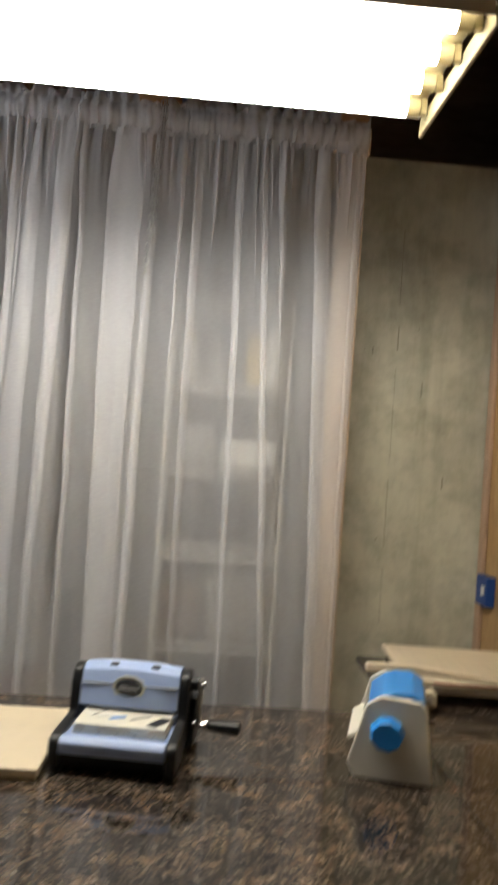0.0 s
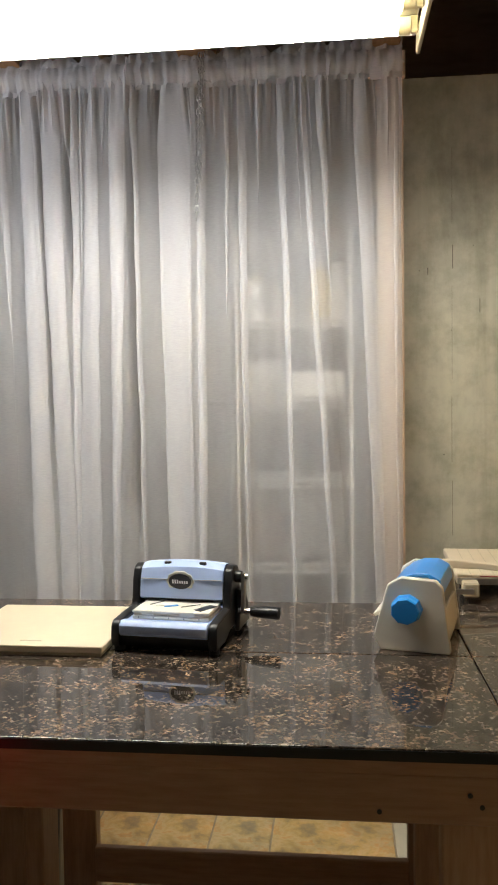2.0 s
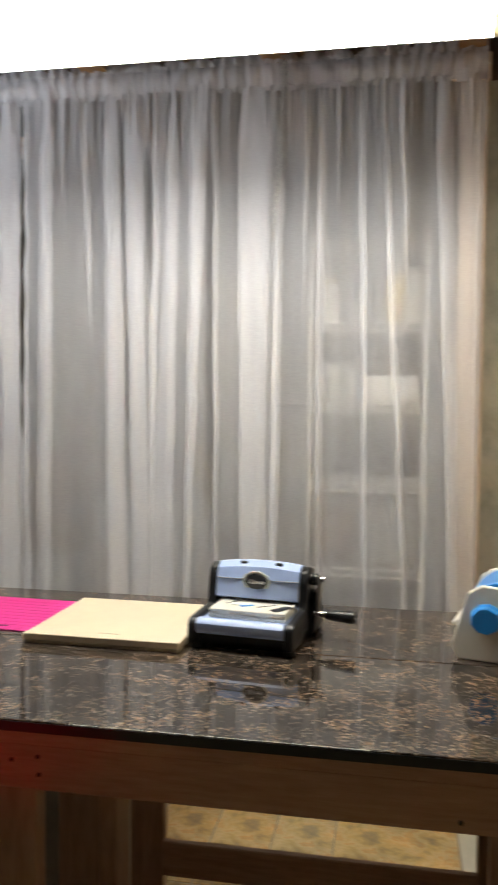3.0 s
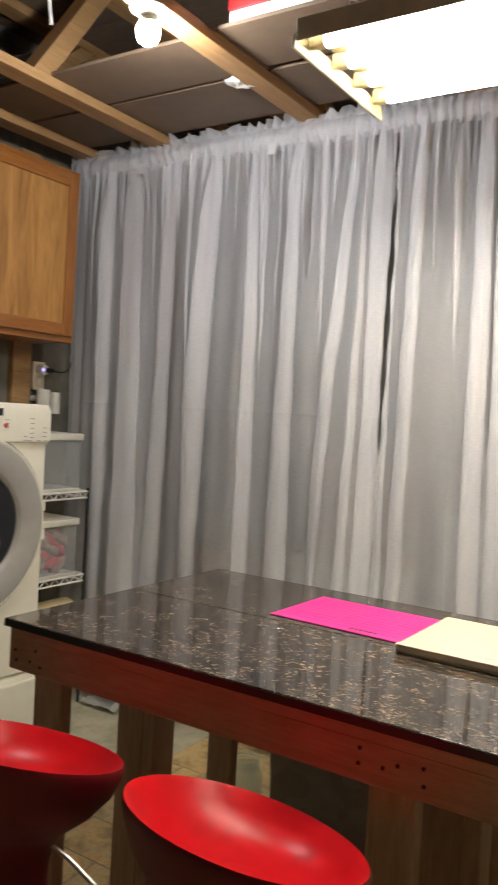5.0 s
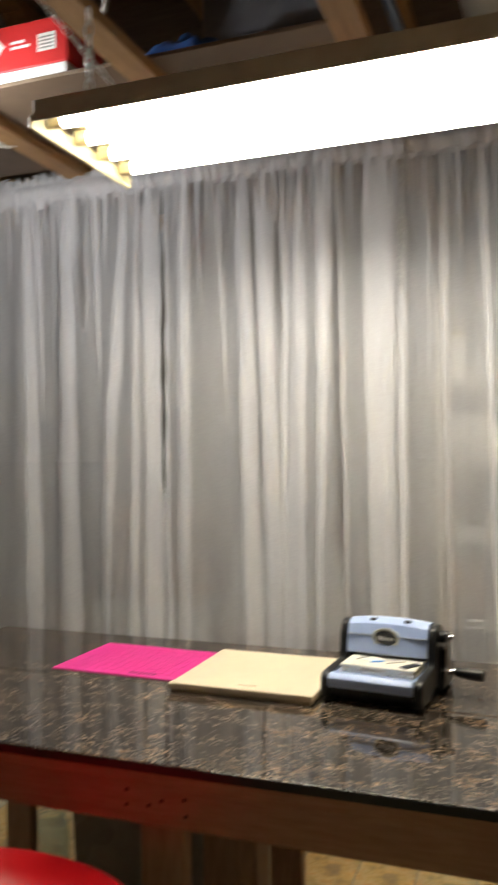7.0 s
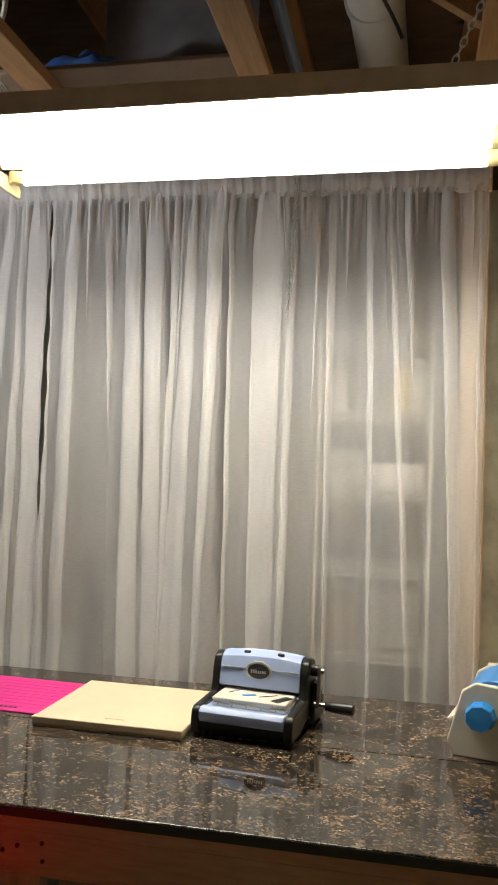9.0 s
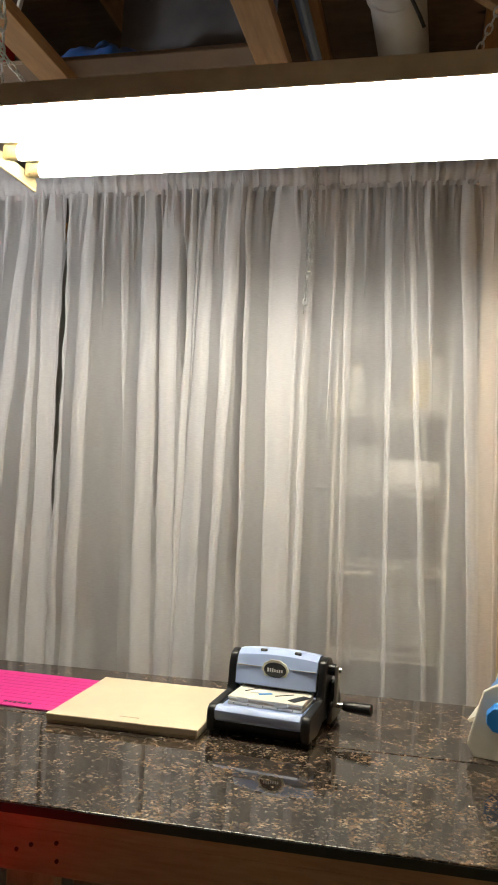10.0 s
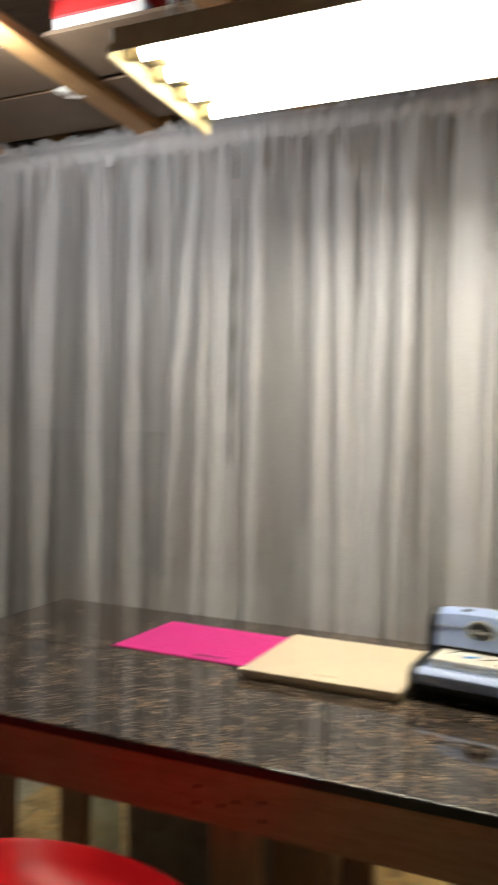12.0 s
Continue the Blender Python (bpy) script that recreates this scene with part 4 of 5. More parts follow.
# ---------------------------------------------------------------- bar stools
def bar_stool():
    """A swivel stool with a tilted scooped seat on a waisted shell and a steel foot."""
    s = thing("bar_stool", "glossy red scooped bar stool with a dark maroon shell", "bar stool", "bar stools at the table", at=(1.399, 1.987, -0.0055), turn=-18.0)
    seg = 56
    rings = [(0.0, -0.086), (0.25, -0.083), (0.5, -0.073), (0.72, -0.052), (0.88, -0.023), (0.965, -0.003), (1.0, 0.004)]

    def rim(a):
        return 0.195 * math.cos(a), 0.179 * math.sin(a), 0.801 - 0.053 * math.sin(a)

    bm = bmesh.new()
    loops = []
    for r, dz in rings:
        loops.append([bm.verts.new((rim(a)[0] * r, rim(a)[1] * r, 0.806 + (rim(a)[2] - 0.806) * r ** 1.6 + dz)) for a in (2 * math.pi * k / seg for k in range(seg))])
    for a, b in zip(loops[1:], loops[2:]):
        for k in range(seg):
            bm.faces.new((a[k], a[(k + 1) % seg], b[(k + 1) % seg], b[k]))
    c = bm.verts.new((0, 0, 0.7212))
    for k in range(seg):
        bm.faces.new((c, loops[1][k], loops[1][(k + 1) % seg]))
    bmesh.ops.delete(bm, geom=loops[0], context="VERTS")
    part("seat", bm, RED, s, "polished red scooped seat", 2)
    under = [(1.0, 0.004, 1.0), (1.012, -0.004, 1.0), (0.99, -0.02, 0.95), (0.90, -0.06, 0.8), (0.70, -0.108, 0.55), (0.48, -0.145, 0.3), (0.35, -0.18, 0.12), (0.30, -0.23, 0.0), (0.30, -0.32, 0.0), (0.36, -0.40, 0.0), (0.34, -0.41, 0.0)]
    bm = bmesh.new()
    loops = []
    for r, dz, tl in under:
        ring = []
        for k in range(seg):
            a = 2 * math.pi * k / seg
            x, y, z = rim(a)
            even = 1 - tl
            ring.append(bm.verts.new((x * r, y * r * (1 + 0.19 * even), 0.806 + (z - 0.806) * tl + dz)))
        loops.append(ring)
    for a, b in zip(loops, loops[1:]):
        for k in range(seg):
            bm.faces.new((a[(k + 1) % seg], a[k], b[k], b[(k + 1) % seg]))
    bm.faces.new(list(reversed(loops[-1])))
    part("shell", bm, MAROON, s, "dark maroon waisted under-shell", 2)
    part("column", cyl(bmesh.new(), (0, 0, 0.02), (0, 0, 0.40), 0.025, seg=24), CHROME, s)
    bm = bmesh.new()
    lathe(bm, [(0.0, 0.0), (0.20, 0.0), (0.20, 0.008), (0.17, 0.016), (0.06, 0.028), (0.03, 0.05), (0.0, 0.05)], None, 48, True)
    part("foot_disc", bm, CHROME, s, "round chromed foot")
    lever = part("lever", tube(bmesh.new(), [(0.05, 0.02, 0.64), (0.10, 0.041, 0.606), (0.15, 0.064, 0.560)], 0.0045, 8), STEEL, s, "thin chromed height lever")
    part("tip", cyl(bmesh.new(), (0.15, 0.064, 0.560), (0.159, 0.068, 0.552), 0.0065, seg=10), CHROME, lever)
    part("foot_ring", tube(bmesh.new(), [(0.16 * math.cos(a), 0.16 * math.sin(a) - 0.02, 0.28) for a in (2 * math.pi * k / 28 for k in range(29))], 0.009, 8), CHROME, s)
    return s


st = bar_stool()
copy_thing(st, pose(0.924, 1.969, -0.0055, 0, 0, 0))


# ---------------------------------------------------------------- laundry side
def dryer():
    d = thing("tumble_dryer", "almond front-loading dryer on a drawer base, clothes inside", "dryer", at=(-0.266, 2.765, -0.0055))
    w = 0.345
    part("body", B((-0.70, -w, 0.398), (-0.27, w, 1.41), 0.010, 2), ENAMEL, d)
    # front shell, cut out round the drum
    bm = bmesh.new()
    seg, zc, r = 72, 0.974, 0.31
    z0, z1, ch = 0.398, 1.41, 0.012
    ins, out, deep, side = [], [], [], []
    for k in range(seg):
        a = 2 * math.pi * k / seg
        u, v = math.cos(a), math.sin(a)
        t = min((w - ch) / abs(u) if abs(u) > 1e-6 else 9, ((z1 - ch - zc) if v > 0 else (zc - z0 - ch)) / abs(v) if abs(v) > 1e-6 else 9)
        ins.append(bm.verts.new((0.0, r * u, zc + r * v)))
        deep.append(bm.verts.new((-0.05, r * u, zc + r * v)))
        out.append(bm.verts.new((0.0, t * u, zc + t * v)))
        s = 1 + ch / (t * max(abs(u), abs(v)))
        side.append((t * u * s, zc + t * v * s))
    rim1 = [bm.verts.new((-ch, *p)) for p in side]
    rim2 = [bm.verts.new((-0.269, *p)) for p in side]
    for k in range(seg):
        j = (k + 1) % seg
        for p, q in ((deep, ins), (ins, out), (out, rim1), (rim1, rim2)):
            bm.faces.new((p[k], p[j], q[j], q[k]))
    bmesh.ops.recalc_face_normals(bm, faces=bm.faces[:])
    part("front_shell", bm, ENAMEL, d)
    # front skin with a slight bulge
    bm = bmesh.new()
    prism(bm, [(-w + 0.001, 1.268), (w - 0.001, 1.268), (w - 0.001, 1.386), (w - 0.018, 1.4095), (-w + 0.018, 1.4095), (-w + 0.001, 1.386)], "x", 0.0005, 0.018, 0.008, 3)
    panel = part("control_panel", bm, ENAMEL, d, "almond control fascia")
    part("top_seam", B((0.0002, -w + 0.006, 1.262), (0.006, w - 0.006, 1.2675)), ENAMEL, d, smooth=False)

    def ring(name, prof, mat, lab, parent):
        b = bmesh.new()
        lathe(b, prof, Matrix.Translation((0.0, 0.0, 0.974)) @ Matrix.Rotation(radians(90), 4, "Y"), 72, True)
        return part(name, b, mat, parent, lab)

    ring("gasket", [(0.332, 0.0005), (0.332, 0.010), (0.322, 0.012), (0.322, 0.0005)], LABEL_GREY, "dark door gap", d)
    door = ring("door", [(0.312, 0.002), (0.312, 0.024), (0.306, 0.031), (0.285, 0.034), (0.235, 0.027), (0.216, 0.020), (0.205, 0.010), (0.202, -0.006)], RING, "round silver-rimmed door", d)
    ring("rim", [(0.3215, 0.002), (0.3215, 0.022), (0.318, 0.027), (0.3125, 0.025), (0.3125, 0.002)], ENAMEL, "almond outer door rim", door)
    bm = bmesh.new()
    lathe(bm, [(0.203, 0.004), (0.17, 0.012), (0.10, 0.02), (0.001, 0.023)], Matrix.Translation((0.0, 0.0, 0.974)) @ Matrix.Rotation(radians(90), 4, "Y"), 48, True)
    part("window", bm, DARK_GLASS, door, "smoked round window")
    bm = bmesh.new()
    lathe(bm, [(0.2015, 0.003), (0.198, -0.02), (0.19, -0.20), (0.10, -0.235), (0.001, -0.24)], Matrix.Translation((0.0, 0.0, 0.974)) @ Matrix.Rotation(radians(90), 4, "Y"), 40, True)
    bowl = part("drum", bm, DRUM, d, "dark drum")
    rng = random.Random(4)
    for k, (yy, zz, r, m) in enumerate(((-0.02, 0.86, 0.062, CLOTH_TEAL), (0.06, 0.845, 0.055, CLOTH_BLUE), (-0.09, 0.86, 0.055, CLOTH_PALE), (0.02, 0.90, 0.052, CLOTH_BLUE), (0.09, 0.885, 0.045, CLOTH_PALE), (-0.05, 0.905, 0.05, CLOTH_TEAL))):
        bm = bmesh.new()
        bmesh.ops.create_icosphere(bm, subdivisions=3, radius=r, matrix=Matrix.Translation((-0.06, yy + 0.05, zz + 0.02)) @ Matrix.Diagonal((0.75, 1.25, 0.7, 1)))
        for v in bm.verts:
            v.co += Vector((noise.noise(v.co * 28), noise.noise(v.co * 28 + Vector((5, 0, 0))), noise.noise(v.co * 28 + Vector((0, 5, 0))))) * 0.022
        part("garment", bm, m, bowl, "crumpled clothing", 2)
    b = bmesh.new()
    lathe(b, [(0.0, 0.0), (0.017, 0.0), (0.017, 0.004), (0.0, 0.005)], Matrix.Translation((0.030, 0.012, 1.277)) @ Matrix.Rotation(radians(90), 4, "Y") @ Matrix.Diagonal((0.75, 1.9, 1.6, 1)), 24, True)
    part("emblem", b, RING, door, "small plain oval emblem")
    part("hinge", B((0.001, 0.322, 1.01), (0.014, 0.338, 1.05), 0.003), ENAMEL, d)
    part("hinge", B((0.001, 0.322, 0.90), (0.014, 0.338, 0.94), 0.003), ENAMEL, d)

    def dial(y, z, r, depth, mat, nm, parent, seg=24):
        return part(nm, cyl(bmesh.new(), (0.0182, y, z), (0.0182 + depth, y, z), r, r * 0.9, seg), mat, parent)

    dial(0.006, 1.360, 0.036, 0.006, RING, "dial_plate", panel)
    dial(0.006, 1.360, 0.029, 0.020, ENAMEL, "dial", panel)
    o = part("dial_grip", B((0.0385, -0.005, -0.027), (0.046, 0.005, 0.027), 0.002), LABEL_GREY, panel)
    o.matrix_basis = pose(0, 0.006, 1.360, 25, 0, 0)
    dial(0.050, 1.378, 0.0155, 0.005, RING, "button_ring", panel)
    dial(0.050, 1.378, 0.012, 0.0065, TEAL_LIGHT, "start_button", panel)
    part("display", B((0.0182, 0.088, 1.364), (0.0192, 0.113, 1.390)), BLACK, panel, "black display", False)
    dial(0.128, 1.330, 0.009, 0.004, RED_DOT, "stop_button", panel)
    for yy, zs in ((0.245, (1.355, 1.338, 1.320, 1.302, 1.285)), (0.305, (1.322, 1.306, 1.29)), (0.215, (1.29, 1.276)), (0.13, (1.348, 1.335, 1.322))):
        for zz in zs:
            part("printed_bar", B((0.0182, yy - 0.004, zz), (0.0187, yy + 0.014, zz + 0.0025)), LABEL_GREY, panel, smooth=False)
    for yy in (0.24, 0.285, 0.315):
        part("printed_bar", B((0.0182, yy - 0.009, 1.274), (0.0187, yy + 0.009, 1.2765)), LABEL_GREY, panel, smooth=False)
    base = part("pedestal", B((-0.70, -w, 0.0), (-0.006, w, 0.394), 0.012, 2), ENAMEL, d, "matching drawer base")
    part("drawer", B((-0.0055, -w + 0.01, 0.03), (0.012, w - 0.006, 0.372), 0.008, 2), ENAMEL, d, "almond drawer front")
    return d


dryer()


def wall_cabinet():
    c = thing("wall_cabinet", "honey-oak wall cabinet with flat-panel doors", "cabinet", at=(-0.69, 3.625, 1.69))
    # the origin is the cabinet's front lower far corner; it runs towards -y
    part("carcass", B((-0.308, -1.10, 0.0), (-0.0205, 0.0, 0.775), 0.002), OAK, c, smooth=False)
    part("bottom_rail", B((-0.020, -1.10, 0.0), (0.0, 0.0, 0.042), 0.002), OAK_Y, c, smooth=False)
    part("top_rail", B((-0.020, -1.10, 0.735), (0.0, 0.0, 0.775), 0.002), OAK_Y, c, smooth=False)
    for y0, y1 in ((-0.035, 0.0), (-0.565, -0.535), (-1.10, -1.065)):
        part("stile", B((-0.020, y0, 0.0425), (0.0, y1, 0.7345), 0.002), OAK, c, smooth=False)
    for y0, y1 in ((-0.545, -0.022), (-1.08, -0.555)):
        d = part("door", B((0.0005, y0 + 0.05, 0.075), (0.010, y1 - 0.05, 0.705), 0.001), OAK_PANEL, c, "flat oak door panel", False)
        for a, b, m in (((y0, 0.028), (y0 + 0.055, 0.75), OAK), ((y1 - 0.055, 0.028), (y1, 0.75), OAK), ((y0 + 0.0555, 0.028), (y1 - 0.0555, 0.083), OAK_Y), ((y0 + 0.0555, 0.695), (y1 - 0.0555, 0.75), OAK_Y)):
            part("frame_member", B((0.0005, a[0], a[1]), (0.020, b[0], b[1]), 0.004, 2), m, d, smooth=False)
    return c


wall_cabinet()
solid("wall_stud", B((-0.9995, 3.52, -0.0055), (-0.962, 3.632, 2.585), 0.003), PINE, "upright pine stud on the concrete wall", "stud")
outlet = thing("wall_outlet", "almond double outlet with a plugged-in lit adapter", "outlet", at=(-0.9995, 3.69, 1.54))
part("plate", B((0.0, -0.036, -0.068), (0.028, 0.036, 0.068), 0.003, 2), CREAM, outlet)
part("receptacle", B((0.0285, -0.017, -0.05), (0.031, 0.017, -0.012), 0.003), WHITE_PL, outlet)
part("adapter", cyl(bmesh.new(), (0.0285, 0.0, 0.03), (0.07, 0.0, 0.03), 0.026, 0.024, 20), WHITE_PL, outlet, "white plug-in adapter")
part("plug", cyl(bmesh.new(), (0.0705, 0.01, 0.028), (0.10, 0.03, 0.028), 0.013, 0.009, 14), CABLE, outlet, "black plug")
part("led", cyl(bmesh.new(), (0.0702, -0.012, 0.030), (0.072, -0.012, 0.030), 0.006, seg=12), emitter("blue_led", (0.25, 0.2, 1.0), 4.0), outlet, "small blue pilot light")
part("cord", tube(bmesh.new(), curve_pts((0.10, 0.03, 0.028), (0.15, 0.10, 0.0), (0.12, 0.16, 0.08), (0.05, 0.12, 0.26), 16), 0.0035, 8), CABLE, outlet, "black cord")


def wire_rack(x0, y0, x1, y1, levels, ztop, label, w=1.0, post_mat=None):
    """A wire shelving unit with truss-braced shelf edges."""
    r = thing("wire_shelving", label, "shelving", at=(0, 0, 0))
    for x in (x0, x1):
        for y in (y0, y1):
            part("post", cyl(bmesh.new(), (x, y, -0.0055), (x, y, ztop), 0.0075, seg=12), post_mat or WIRE_WHITE, r)
    for z in levels:
        bm = bmesh.new()
        for a, b in (((x0, y0), (x1, y0)), ((x0, y1), (x1, y1)), ((x0, y0), (x0, y1)), ((x1, y0), (x1, y1))):
            A, Bb = Vector((*a, z)), Vector((*b, z))
            dn = Vector((0, 0, -0.03))
            cyl(bm, A, Bb, 0.005 * w, seg=6)
            cyl(bm, A + dn, Bb + dn, 0.0045 * w, seg=6)
            n = max(4, int((Bb - A).length / 0.03))
            for k in range(n):
                p, q = A.lerp(Bb, k / n), A.lerp(Bb, (k + 1) / n)
                cyl(bm, p + (dn if k % 2 else Vector()), q + (Vector() if k % 2 else dn), 0.0026 * w, seg=5)
        n = int((y1 - y0) / 0.028) if (y1 - y0) > (x1 - x0) else int((x1 - x0) / 0.028)
        for k in range(1, n):
            if (y1 - y0) > (x1 - x0):
                y = y0 + (y1 - y0) * k / n
                cyl(bm, (x0, y, z + 0.002), (x1, y, z + 0.002), 0.0018, seg=5)
            else:
                x = x0 + (x1 - x0) * k / n
                cyl(bm, (x, y0, z + 0.002), (x, y1, z + 0.002), 0.0018, seg=5)
        part("shelf", bm, WIRE_WHITE, r, "zigzag-braced wire shelf")
    return r


wire_rack(-0.96, 3.19, -0.66, 3.745, (0.22, 0.61, 1.005), 1.02, "white-coated wire shelving unit with dark posts and plastic bins", 1.0, DARK)


def drawer_bin(z, label, stuffed):
    b = thing("plastic_bin", label, "storage bin", "plastic bins", at=(-0.81, 3.52, z))
    hx, hy = 0.145, 0.168
    top, bot = 0.262, 0.0
    bm = bmesh.new()
    for a, c in (((hx - 0.003, -hy, 0.0155), (hx, hy, top - 0.0265)), ((-hx, -hy, 0.0155), (-hx + 0.003, hy, top - 0.0265)), ((-hx + 0.003, hy - 0.003, 0.0155), (hx - 0.003, hy, top - 0.0265)), ((-hx + 0.003, -hy, 0.0155), (hx - 0.003, -hy + 0.003, top - 0.0265))):
        box(bm, a, c)
    part("tub", bm, BIN, b, "translucent tub", False)
    part("base", B((-hx - 0.004, -hy - 0.004, 0.0), (hx + 0.004, hy + 0.004, 0.0150), 0.004, 2), WHITE_PL, b)
    part("lid", B((-hx - 0.008, -hy - 0.008, top - 0.0260), (hx + 0.012, hy + 0.008, top + 0.006), 0.006, 2), WHITE_PL, b, "white top frame")
    if stuffed:
        rng = random.Random(8)
        for k in range(30):
            m = (CLOTH_RED, CLOTH_PALE, CLOTH_BLUE, CLOTH_RED)[k % 4]
            bm = bmesh.new()
            c = Vector((0.035 + 0.058 * (k % 2) + rng.uniform(-0.01, 0.004), -0.108 + 0.054 * (k // 2 % 5) + rng.uniform(-0.012, 0.012), 0.062 + 0.052 * (k // 10) + rng.uniform(-0.012, 0.012)))
            bmesh.ops.create_icosphere(bm, subdivisions=2, radius=0.046, matrix=Matrix.Translation(c) @ Matrix.Rotation(rng.uniform(-0.9, 0.9), 4, "X") @ Matrix.Diagonal((0.7, 1.35, 0.5, 1)))
            for v in bm.verts:
                v.co += Vector((noise.noise(v.co * 30), noise.noise(v.co * 30 + Vector((3, 0, 0))), noise.noise(v.co * 30 + Vector((0, 3, 0))))) * 0.016
            part("garment", bm, m, b, "folded red and pink cloth", 2)
    return b


drawer_bin(1.009, "empty translucent plastic bin on the wire shelf", False)
drawer_bin(0.614, "translucent plastic bin full of red cloth on the wire shelf", True)
bm = bmesh.new()
cyl(bm, (-0.80, 3.22, 0.29), (-0.80, 3.73, 0.29), 0.062, seg=24)
cyl(bm, (-0.75, 3.22, 0.40), (-0.75, 3.73, 0.40), 0.085, seg=24)
solid("foam_roll", bm, BEIGE, "pale yellow rolled foam padding on the low wire shelf", "foam roll", smooth=True)

# white drain fittings on the wall
valve = thing("wall_fittings", "white plastic water fittings on the concrete wall", "pipe fitting", at=(-0.9995, 3.70, 1.43))
part("stub", cyl(bmesh.new(), (0.0, -0.02, 0.0), (0.07, -0.02, 0.0), 0.014, seg=14), WHITE_PL, valve)
part("cup", cyl(bmesh.new(), (0.075, -0.02, -0.06), (0.075, -0.02, 0.045), 0.032, seg=20), WHITE_PL, valve)
part("cup", cyl(bmesh.new(), (0.06, 0.07, -0.07), (0.06, 0.07, 0.035), 0.026, seg=20), WHITE_PL, valve)
part("stub", cyl(bmesh.new(), (0.0, 0.07, -0.03), (0.05, 0.07, -0.03), 0.013, seg=14), WHITE_PL, valve)


# ---------------------------------------------------------------- under the table
def tote():
    t = thing("storage_tote", "dark grey plastic storage tote on the floor", "storage box", at=(1.10, 3.32, -0.0055))
    bm = bmesh.new()
    prism(bm, [(-0.31, 0.0), (0.31, 0.0), (0.345, 0.58), (-0.345, 0.58)], "y", -0.19, 0.19, 0.012, 2)
    part("tub", bm, TOTE, t)
    part("lid", B((-0.355, -0.205, 0.5805), (0.355, 0.205, 0.612), 0.01, 2), TOTE, t, "flat grey lid")
    return t


tote()
jar = thing("glass_jar", "large empty clear glass jar on the floor", "jar", at=(0.575, 3.30, -0.0015))
bm = bmesh.new()
lathe(bm, [(0.001, 0.004), (0.060, 0.0), (0.067, 0.012), (0.068, 0.165), (0.060, 0.188), (0.050, 0.196), (0.050, 0.204), (0.054, 0.206), (0.054, 0.211), (0.050, 0.213), (0.050, 0.230), (0.046, 0.230), (0.046, 0.198), (0.056, 0.186), (0.063, 0.164), (0.062, 0.012), (0.001, 0.009)], None, 40, True)
part("body", bm, CLEAR, jar)
for zz in (0.208, 0.22):
    part("thread", tube(bmesh.new(), [(0.0515 * math.cos(a), 0.0515 * math.sin(a), zz) for a in (2 * math.pi * k / 32 for k in range(33))], 0.0022, 6), CLEAR, jar)
bm = bmesh.new()
n = 10
gr = [[bm.verts.new((-0.62 + 0.22 * i / n, 3.72 + 0.18 * j / n, 0.012 + 0.03 * abs(noise.noise(Vector((i * 0.45, j * 0.45, 2)))))) for j in range(n + 1)] for i in range(n + 1)]
for i in range(n):
    for j in range(n):
        bm.faces.new((gr[i][j], gr[i + 1][j], gr[i + 1][j + 1], gr[i][j + 1]))
bmesh.ops.solidify(bm, geom=bm.faces[:], thickness=0.002)
solid("paper_scrap", bm, PAPER, "crumpled white paper on the floor", "paper", smooth=True)


# ---------------------------------------------------------------- storage behind the curtain
wire_rack(1.80, 4.22, 2.25, 4.50, (0.35, 0.78, 1.120, 1.434, 1.752, 2.075), 2.09, "white wire shelving unit with household goods behind the curtain", 0.95)
for nm, a, b, m, lab, cat in (
        ("white_carton", (2.012, 4.27, 1.446), (2.225, 4.47, 1.548), PAPER, "low white carton on a wire shelf", "box"),
        ("grey_carton", (1.82, 4.30, 1.446), (1.99, 4.47, 1.60), TOTE, "grey carton on a wire shelf", "box"),
        ("grey_carton", (2.0, 4.3, 0.792), (2.22, 4.47, 1.03), TOTE, "grey box on a wire shelf", "box"),
        ("brown_carton", (1.82, 4.3, 0.792), (1.97, 4.47, 0.98), HARDBOARD, "brown carton on a wire shelf", "box")):
    solid(nm, B(a, b, 0.004), m, lab, cat, "cartons in the store")


def canister(x, y, z, r, h, mat, capmat, label):
    c = thing("canister", label, "container", "containers on the wire shelf", at=(x, y, z))
    bm = bmesh.new()
    lathe(bm, [(0.0, 0.0), (r, 0.0), (r, h * 0.8), (r * 0.7, h * 0.88), (0.0, h * 0.88)], None, 24, True)
    part("body", bm, mat, c)
    part("cap", cyl(bmesh.new(), (0, 0, h * 0.881), (0, 0, h), r * 0.62, seg=20), capmat, c)


canister(2.13, 4.34, 1.764, 0.042, 0.22, YELLOW, LABEL_GREY, "yellow canister on the wire shelf")
canister(2.20, 4.34, 1.764, 0.04, 0.22, PAPER, PAPER, "white canister on the wire shelf")
canister(1.87, 4.34, 1.764, 0.04, 0.18, PAPER, YELLOW, "white bottle with yellow cap on the wire shelf")
canister(1.98, 4.36, 1.764, 0.05, 0.12, LABEL_GREY, BLACK, "grey tub on the wire shelf")
for nm, a, b, m, lab in (
        ("storage_crate", (0.15, 4.3, -0.0055), (0.75, 4.8, 0.75), TOTE, "dim grey crate behind the curtain"),
        ("stacked_carton", (0.80, 4.35, -0.0055), (1.40, 4.85, 0.62), HARDBOARD, "brown carton behind the curtain"),
        ("storage_crate", (0.84, 4.38, 0.6205), (1.36, 4.8, 1.02), TOTE, "grey crate stacked behind the curtain"),
        ("stacked_carton", (0.20, 4.35, 0.7505), (0.70, 4.75, 1.22), HARDBOARD, "brown carton stacked behind the curtain"),
        ("stacked_carton", (-0.55, 4.4, -0.0055), (0.05, 4.9, 0.66), HARDBOARD, "brown carton behind the curtain")):
    solid(nm, B(a, b, 0.006), m, lab, "box", "cartons in the store")


